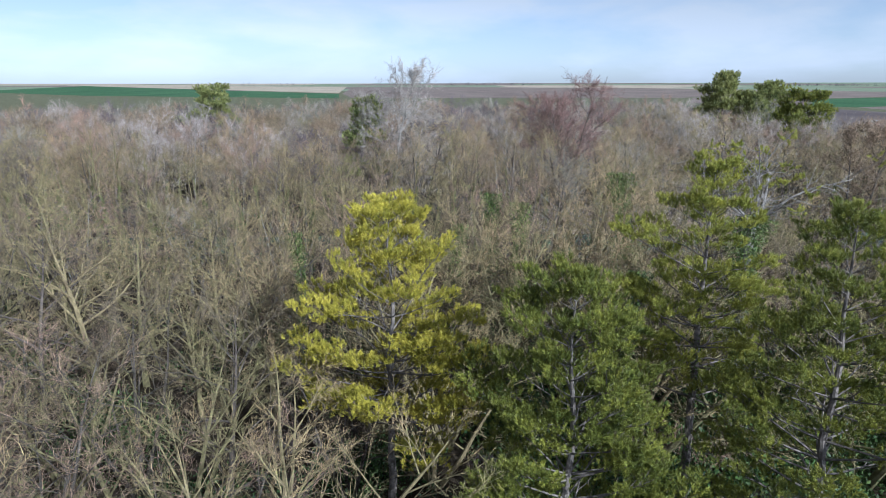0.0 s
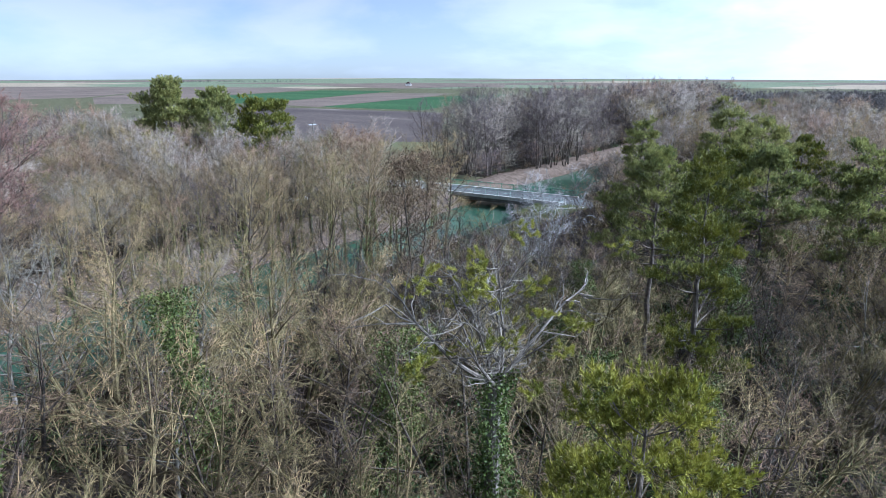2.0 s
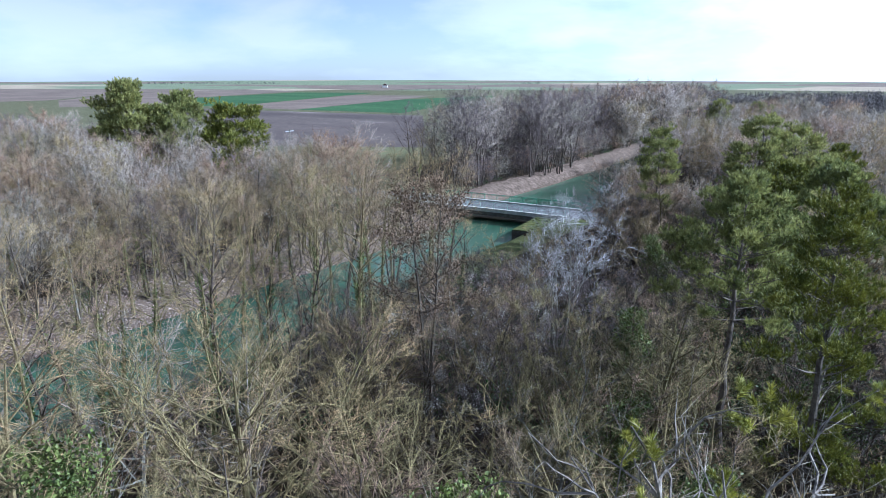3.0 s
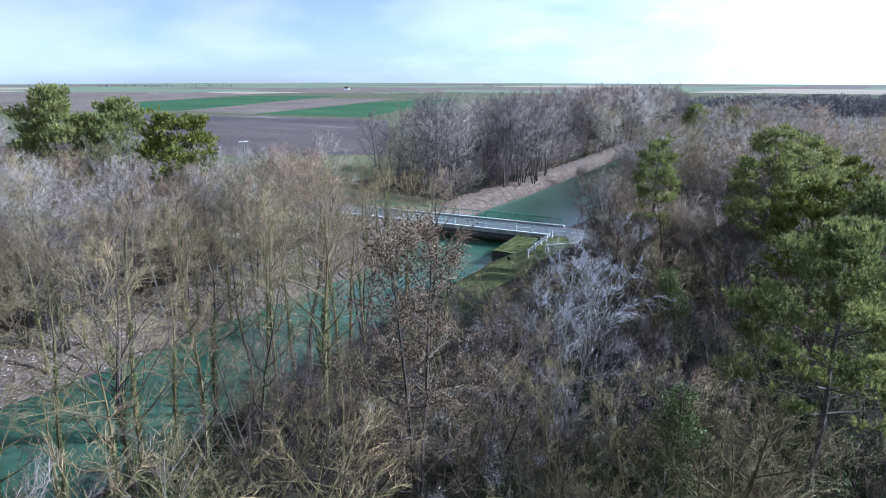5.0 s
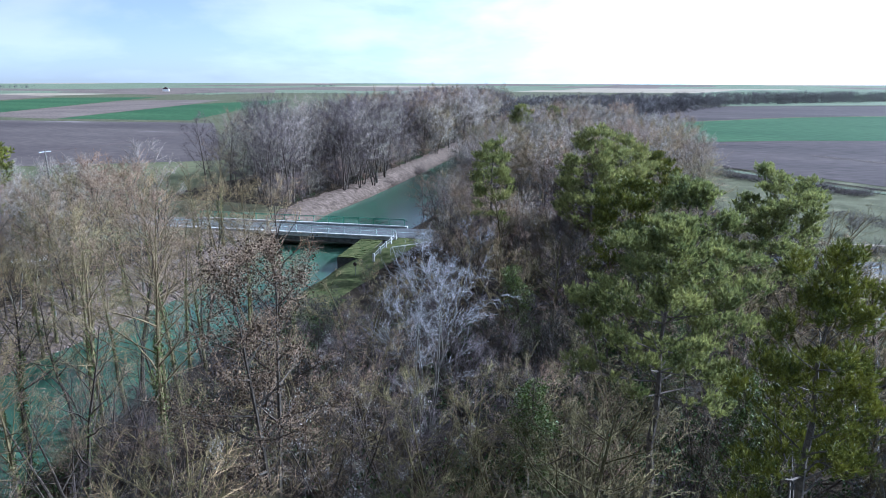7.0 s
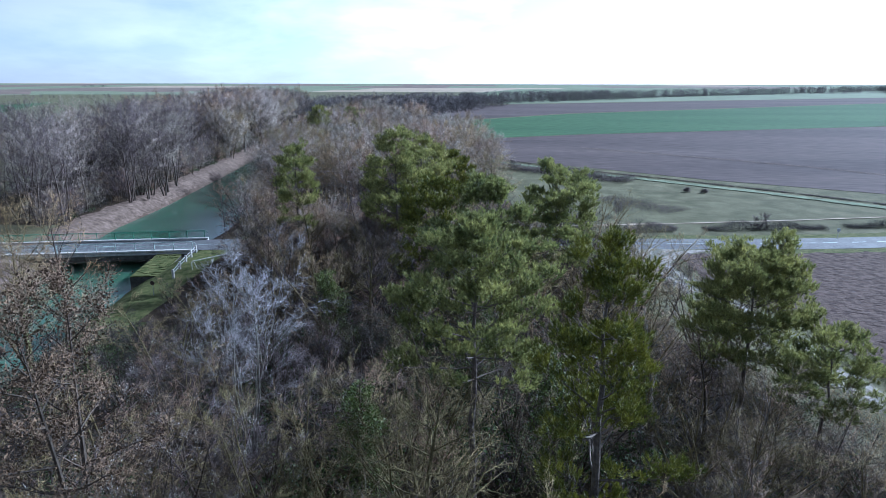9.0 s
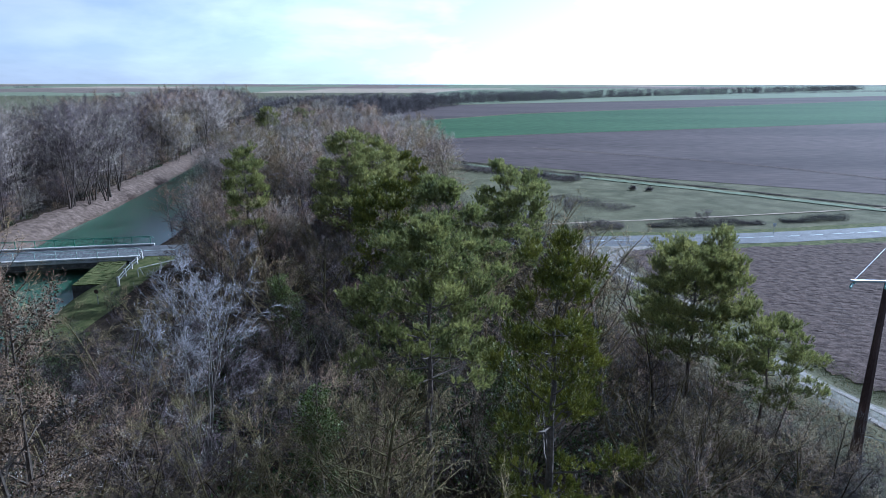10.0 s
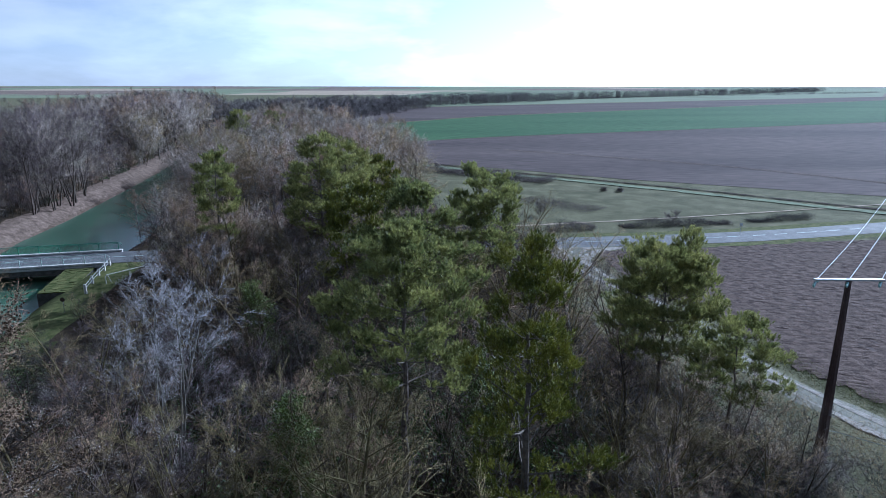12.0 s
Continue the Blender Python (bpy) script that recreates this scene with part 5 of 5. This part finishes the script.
# ivy thickets between the stems, coloured dark to stand for shade
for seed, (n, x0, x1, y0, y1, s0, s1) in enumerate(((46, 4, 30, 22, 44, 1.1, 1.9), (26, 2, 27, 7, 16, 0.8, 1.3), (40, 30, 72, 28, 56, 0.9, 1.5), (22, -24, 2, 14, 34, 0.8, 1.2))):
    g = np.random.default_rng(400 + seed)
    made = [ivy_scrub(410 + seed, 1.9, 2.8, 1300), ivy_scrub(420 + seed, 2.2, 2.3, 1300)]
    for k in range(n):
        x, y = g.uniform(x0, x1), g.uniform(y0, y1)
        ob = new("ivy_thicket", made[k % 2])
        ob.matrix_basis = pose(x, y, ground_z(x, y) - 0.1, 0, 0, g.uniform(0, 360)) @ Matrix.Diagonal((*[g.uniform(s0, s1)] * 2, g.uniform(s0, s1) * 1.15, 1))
        tagged(ob, "evergreen thicket of ivy between bare stems, darkened for shade", "undergrowth", kind="stuff")


def wood_patch(seed, kinds, height, size, count, fine=True):
    """A stand of joined leafless trees: one mesh with bark and twigs."""
    g = np.random.default_rng(seed)
    me_v, me_f, me_m, base = [], [], [], 0
    mats = []
    for t in range(count):
        bark, twig = kinds[int(g.integers(0, len(kinds)))]
        for m in (bark, twig):
            if m not in mats:
                mats.append(m)
        h = height * g.uniform(0.82, 1.12)
        V, F, TV, TF, _, _ = bare_parts(seed * 50 + t, h, stems=int(g.integers(1, 3)), coarse=True, lean=0.1, limbs=15, subs=6 if fine else 4, twigs=6 if fine else 5, twiglets=2, spread=0.38, twig_len=0.8 if fine else 1.2, twig_r=0.0115 if fine else 0.022,
                                        low=0.28, fan=0.3, girth=0.012)
        o = np.array((g.uniform(-0.5, 0.5) * size, g.uniform(-0.5, 0.5) * size, 0))
        T = [(a, b, c) for a, b, c in ((f[0], f[i], f[i + 1]) for f in F for i in range(1, len(f) - 1))]
        me_v += [np.array(V) + o, TV + o]
        me_f += [np.array(T) + base, TF + base + len(V)]
        me_m += [np.full(len(T), mats.index(bark)), np.full(len(TF), mats.index(twig))]
        base += len(V) + len(TV)
    me = tri_mesh("bare_wood", np.concatenate(me_v), np.concatenate(me_f), mats[0])
    for m in mats[1:]:
        me.materials.append(m)
    me.polygons.foreach_set("material_index", np.concatenate(me_m).astype(np.int32))
    return me


MIX_A = [(BARK_OLIVE, TWIG_OLIVE), (BARK_GREY, TWIG_BROWN), (BARK_DARK, TWIG_BROWN), (BARK_OLIVE, TWIG_OLIVE), (BARK_DARK, TWIG_GREY), (BARK_GREY, TWIG_GREY)]
MIX_B = [(BARK_DARK, TWIG_BROWN), (BARK_DARK, TWIG_MAUVE), (BARK_DARK, TWIG_GREY), (BARK_DARK, TWIG_MAUVE)]
PATCHES = [wood_patch(1, MIX_A, 11.0, 14, 9), wood_patch(2, MIX_A, 11.5, 14, 9), wood_patch(3, MIX_B, 11.0, 14, 9)]
COARSE = [wood_patch(6, MIX_A, 11.0, 14, 9, False), wood_patch(7, MIX_B, 11.5, 14, 9, False)]
TALL = [wood_patch(4, MIX_B, 15.5, 13, 8), wood_patch(5, MIX_B, 14.5, 13, 8)]


def stand(me, x, y, s, turn, label="leafless brown and grey wood with fine twigs"):
    ob = new("bare_wood", me)
    ob.matrix_basis = pose(x, y, ground_z(x, y) - 0.1, 0, 0, turn) @ Matrix.Diagonal((s, s, s, 1))
    return tagged(ob, label, "wood", kind="stuff")


g = np.random.default_rng(24)
for gx in np.arange(-190, 88, 11.0):
    for gy in np.arange(97, 210, 11.0):
        x, y = gx + g.uniform(-2, 2), gy + g.uniform(-2, 2)
        if wooded(x - 4, y) and wooded(x + 4, y - 3) and wooded(x, y + 3):
            if abs(x) < 0.75 * y + 10:
                near = math.hypot(x - 15, y - 60) < 75
                stand(PATCHES[int(g.integers(0, 3))] if near else COARSE[int(g.integers(0, 2))], x, y, g.uniform(0.8, 1.2), g.uniform(0, 360))
for gx in np.arange(110, 420, 11):
    for gy in np.arange(32, 200, 11):
        x, y = gx + g.uniform(-2, 2), gy + g.uniform(-2, 2)
        if wooded(x - 3, y - 4) and wooded(x + 3, y + 4):
            north = y > line_y(NORTH_BANK, x)
            if north:
                stand(TALL[int(g.integers(0, 2))] if x < 200 else COARSE[int(g.integers(0, 2))], x, y, g.uniform(0.95, 1.12) * (1 if x < 200 else 1.35), g.uniform(0, 360), "tall leafless canal-side wood")
            else:
                stand((PATCHES if x < 190 else COARSE)[int(g.integers(0, 2))], x, y, g.uniform(0.9, 1.2) * (0.8 if y > line_y(SOUTH_BANK, x) - 12 else 1), g.uniform(0, 360))

for x in np.arange(113, 300, 6.5):
    big = x > 150
    stand(PATCHES[int(g.integers(0, 3))], x, line_y(SOUTH_BANK, x) - (4.0 if big else 6.5), g.uniform(0.8, 1.0) if big else g.uniform(0.5, 0.68), g.uniform(0, 360),
          "leafless trees leaning over the canal" if big else "leafless bushes leaning over the canal")


def far_wood(name, outline, height, per, label, seed):
    """Distant trees, joined: each a fan of coarse boughs."""
    g = np.random.default_rng(seed)
    C = []
    for (x0, y0, x1, y1, w) in outline:
        n = int(math.hypot(x1 - x0, y1 - y0) * w / per) + 3
        u = g.random(n)
        dx, dy = x1 - x0, y1 - y0
        ln = math.hypot(dx, dy)
        v = g.uniform(-0.5, 0.5, n) * w
        C.append(np.stack([x0 + dx * u - dy / ln * v, y0 + dy * u + dx / ln * v], 1))
    C = np.concatenate(C)
    k = np.repeat(np.arange(len(C)), 36)
    hh = height * g.uniform(0.6, 1.15, len(C))[k]
    n = len(k)
    z = g.random(n) * 0.75 * hh
    P = np.stack([C[k, 0] + g.normal(size=n) * hh * 0.15, C[k, 1] + g.normal(size=n) * hh * 0.15, z], 1)
    D = norm(g.normal(size=(n, 3)) * 0.8 + np.array((0, 0, 0.45)))
    V, F = cones(P, D, hh * g.uniform(0.12, 0.24, n), hh * 0.017)
    tagged(new(name, tri_mesh(name, V, F, FARWOOD_HAZED)), label, "wood", kind="stuff")


g = np.random.default_rng(71)
for x in np.arange(86, 98, 3.6):
    for y in np.arange(40, 68, 5.0):
        if y < 36 + (x - 15) * 0.40:
            stand(PATCHES[int(g.integers(0, 3))], x + g.uniform(-1, 1), y + g.uniform(-2, 2), g.uniform(0.5, 0.66), g.uniform(0, 360), "leafless reddish-brown thicket beside the road")
g = np.random.default_rng(77)
LX = g.uniform(14, 97, 26000)
LY = line_y(NORTH_BANK, LX) + g.uniform(0, 1, 26000) ** 1.4 * 12 - 1.0
tagged(new("fallen_leaves", leaves(g, np.array([(x, y, ground_z(x, y) + 0.05) for x, y in zip(LX, LY)]), 0.14, 2.5, "fallen_leaves", LITTERLEAF)),
       "pale fallen leaves on the canal bank", "leaves", kind="stuff")
for x in np.arange(112, 330, 5.5):
    stand(COARSE[int(g.integers(0, 2))] if x > 190 else PATCHES[2], x, line_y(NORTH_BANK, x) + 8.5, g.uniform(0.42, 0.6), g.uniform(0, 360), "leafless bushes at the foot of the canal-side wood")
far_wood("far_wood", [(430, 130, 640, 60, 130), (640, 60, 860, -160, 60), (860, -160, 1655, -1100, 22), (430, 190, 640, 240, 90)], 13, 40, "dark leafless forest along the far fields", 1)
far_wood("far_hedge", [(860, -160, 1000, -330, 12), (1000, -330, 1400, -1060, 8)], 5, 14, "thin dark far hedge between fields", 3)
far_wood("far_hedge", [(830, 780, 850, 618, 5), (850, 618, 850, 440, 6), (850, 440, 700, 300, 14)], 7, 40, "dark far hedge between fields", 2)

# ---- meadow, hedges and far things ----
def hedge(name, line, width, height, count, material, label, seed, length=0.7, r=0.014):
    """A low bank of brambles along line."""
    g = np.random.default_rng(seed)
    (x0, y0), (x1, y1) = line
    u, v = g.random(count), g.normal(size=count) * 0.4
    dx, dy = x1 - x0, y1 - y0
    ln = math.hypot(dx, dy)
    lump = 0.55 + 0.45 * np.sin(u * ln * 0.55 + seed) * np.sin(u * ln * 0.21 + 1)
    P = np.stack([x0 + dx * u - dy / ln * v * width, y0 + dy * u + dx / ln * v * width, g.random(count) * height * lump], 1)
    D = norm(g.normal(size=(count, 3)) * 0.8 + np.array((0, 0, 0.6)))
    V, F = cones(P, D, length * g.uniform(0.4, 1.2, count), np.full(count, r))
    return tagged(new(name, tri_mesh(name, V, F, material)), label, "hedge", kind="stuff")


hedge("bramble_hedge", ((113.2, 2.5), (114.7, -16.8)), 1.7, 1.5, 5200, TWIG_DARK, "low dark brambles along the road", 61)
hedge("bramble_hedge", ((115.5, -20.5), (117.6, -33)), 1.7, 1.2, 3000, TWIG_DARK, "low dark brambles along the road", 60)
hedge("bramble_hedge", ((111.5, 15.0), (112.6, 7.0)), 1.6, 1.3, 2600, TWIG_MAUVE, "low dark brambles along the road", 62)
hedge("brushwood", ((184, 30), (161, 2)), 5.0, 1.7, 5200, TWIG_MAUVE, "long dark pile of brushwood in the meadow", 63, 1.2, 0.03)
hedge("rough_ground", ((141, 12.5), (127, 2)), 6.0, 0.22, 4200, TWIG_MAUVE, "patch of dead weeds in the meadow", 65, 0.4, 0.02)
hedge("weeds", ((100, 12), (60, 13.8)), 1.6, 0.3, 3500, TWIG_BROWN, "dry weeds beside the track", 66, 0.4, 0.01)
hedge("weeds", ((36, 4.5), (60, 13.0)), 5.0, 0.45, 5200, TWIG_OLIVE, "dry straw-brown weeds between the track and the wood", 67, 0.5, 0.012)
hedge("weeds", ((38, 8.0), (58, 14.5)), 4.0, 0.7, 3600, TWIG_MAUVE, "dry brown weeds at the wood's edge", 68, 0.6, 0.010)
hedge("grass_tufts", ((44, 0.4), (66, 8.0)), 2.2, 0.14, 9000, M_GRASSBANK, "rough green grass beside the track", 69, 0.22, 0.012)
hedge("grass_tufts", ((62, 7.0), (96, 11.2)), 3.0, 0.12, 5000, M_GRASSBANK, "rough green grass beside the track", 70, 0.22, 0.012)
for k, (x, y, h) in enumerate(((123.7, 13.3, 2.6), (115.5, -7.4, 2.2), (148.2, -6.4, 0.6), (146.8, -9.5, 0.6))):
    lone_tree("meadow_shrub", x, y, 120 + k, BARK_DARK, TWIG_MAUVE, "small leafless shrub alone in the meadow", height=h, stems=4, limbs=7, subs=4, twigs=4, fan=0.45,
              low=0.1, spread=0.4, twig_len=0.4, twig_r=0.012)
# tractor lines in the fields
for k, off in enumerate((0, 1.7)):
    ribbon("tractor_line", rounded([(98, -0.4 - off), (87, -1.5 - off), (65, -2.6 - off), (54, -3.4 - off)]), 0.28, 0.05, M_BROWN, "smooth wheel line across the ploughed earth", "tractor line", edge=0.1, seed=57 + k)
for k, off in enumerate((0, 2.2)):
    ribbon("tractor_line", rounded([(150 + off, -78), (190 + off, -50), (235 + off, 0)]), 0.5, 0.14, M_MAUVE, "pale wheel line across the bare field", "tractor line", edge=0.08, seed=54 + k)

far_wood("far_trees", [(12, 2300, 346, 2275, 14), (-725, 2184, -438, 2259, 4), (1072, 2082, 1427, 1855, 14), (1981, 1234, 2019, 1169, 12)], 13, 60, "dark rows of trees on the horizon", 5)


def farm_house(x, y, turn, w, d, h, label, material):
    """A house with a gabled roof, door and windows."""
    ob = thing("farm_building", x, y, 0, turn, label, "building")
    block("wall", ob, material, (-w / 2, -d / 2, -0.3, w / 2, d / 2, h), 0.02)
    bm = bmesh.new()
    vs = [bm.verts.new(p) for p in ((-w / 2 - 0.3, -d / 2 - 0.3, h - 0.1), (w / 2 + 0.3, -d / 2 - 0.3, h - 0.1), (w / 2 + 0.3, d / 2 + 0.3, h - 0.1), (-w / 2 - 0.3, d / 2 + 0.3, h - 0.1),
                                    (-w / 2 - 0.3, 0, h + d * 0.35), (w / 2 + 0.3, 0, h + d * 0.35))]
    for f in ((0, 1, 5, 4), (2, 3, 4, 5), (0, 4, 3), (1, 2, 5), (3, 2, 1, 0)):
        bm.faces.new([vs[i] for i in f])
    part("roof", bm_mesh("roof", bm, M_MAST), ob, "dark tiled roof")
    for k in range(3):
        block("window", ob, M_DARKSTONE, (-w * 0.35 + k * w * 0.3, -d / 2 - 0.03, h * 0.35, -w * 0.35 + k * w * 0.3 + 0.9, -d / 2 + 0.1, h * 0.35 + 1.2), 0.01)
    return ob


farm_house(1110, 1064, 40, 26, 12, 5, "white farm building far off in the fields", M_WHITE)
farm_house(333, 103, 75, 9, 7, 7.5, "white house among trees by the canal", M_WHITE)


def parked_car(x, y, turn):
    """A small white car, half hidden by the trees."""
    ob = thing("parked_car", x, y, ground_z(x, y), turn, "small white car parked among the trees", "car")
    bm = bmesh.new()
    box_bm(bm, -2.0, -0.8, 0.35, 2.0, 0.8, 0.95, 0.12)
    part("body", bm_mesh("body", bm, M_WHITE), ob)
    bm = bmesh.new()
    box_bm(bm, -1.1, -0.7, 0.9, 1.2, 0.7, 1.45, 0.18)
    part("cabin", bm_mesh("cabin", bm, M_DARKSTONE), ob, "dark glazed cabin")
    bm = bmesh.new()
    box_bm(bm, -0.85, -0.62, 1.452, 0.95, 0.62, 1.5, 0.02)
    part("roof", bm_mesh("roof", bm, M_WHITE), ob)
    for wx in (-1.25, 1.25):
        for wy in (-0.75, 0.75):
            bm = bmesh.new()
            bmesh.ops.create_cone(bm, cap_ends=True, segments=14, radius1=0.31, radius2=0.31, depth=0.2, matrix=Matrix.Translation((wx, wy, 0.31)) @ Matrix.Rotation(radians(90), 4, "X"))
            part("wheel", bm_mesh("wheel", bm, M_MAST), ob)
    return ob


parked_car(69.3, 113.4, -35)
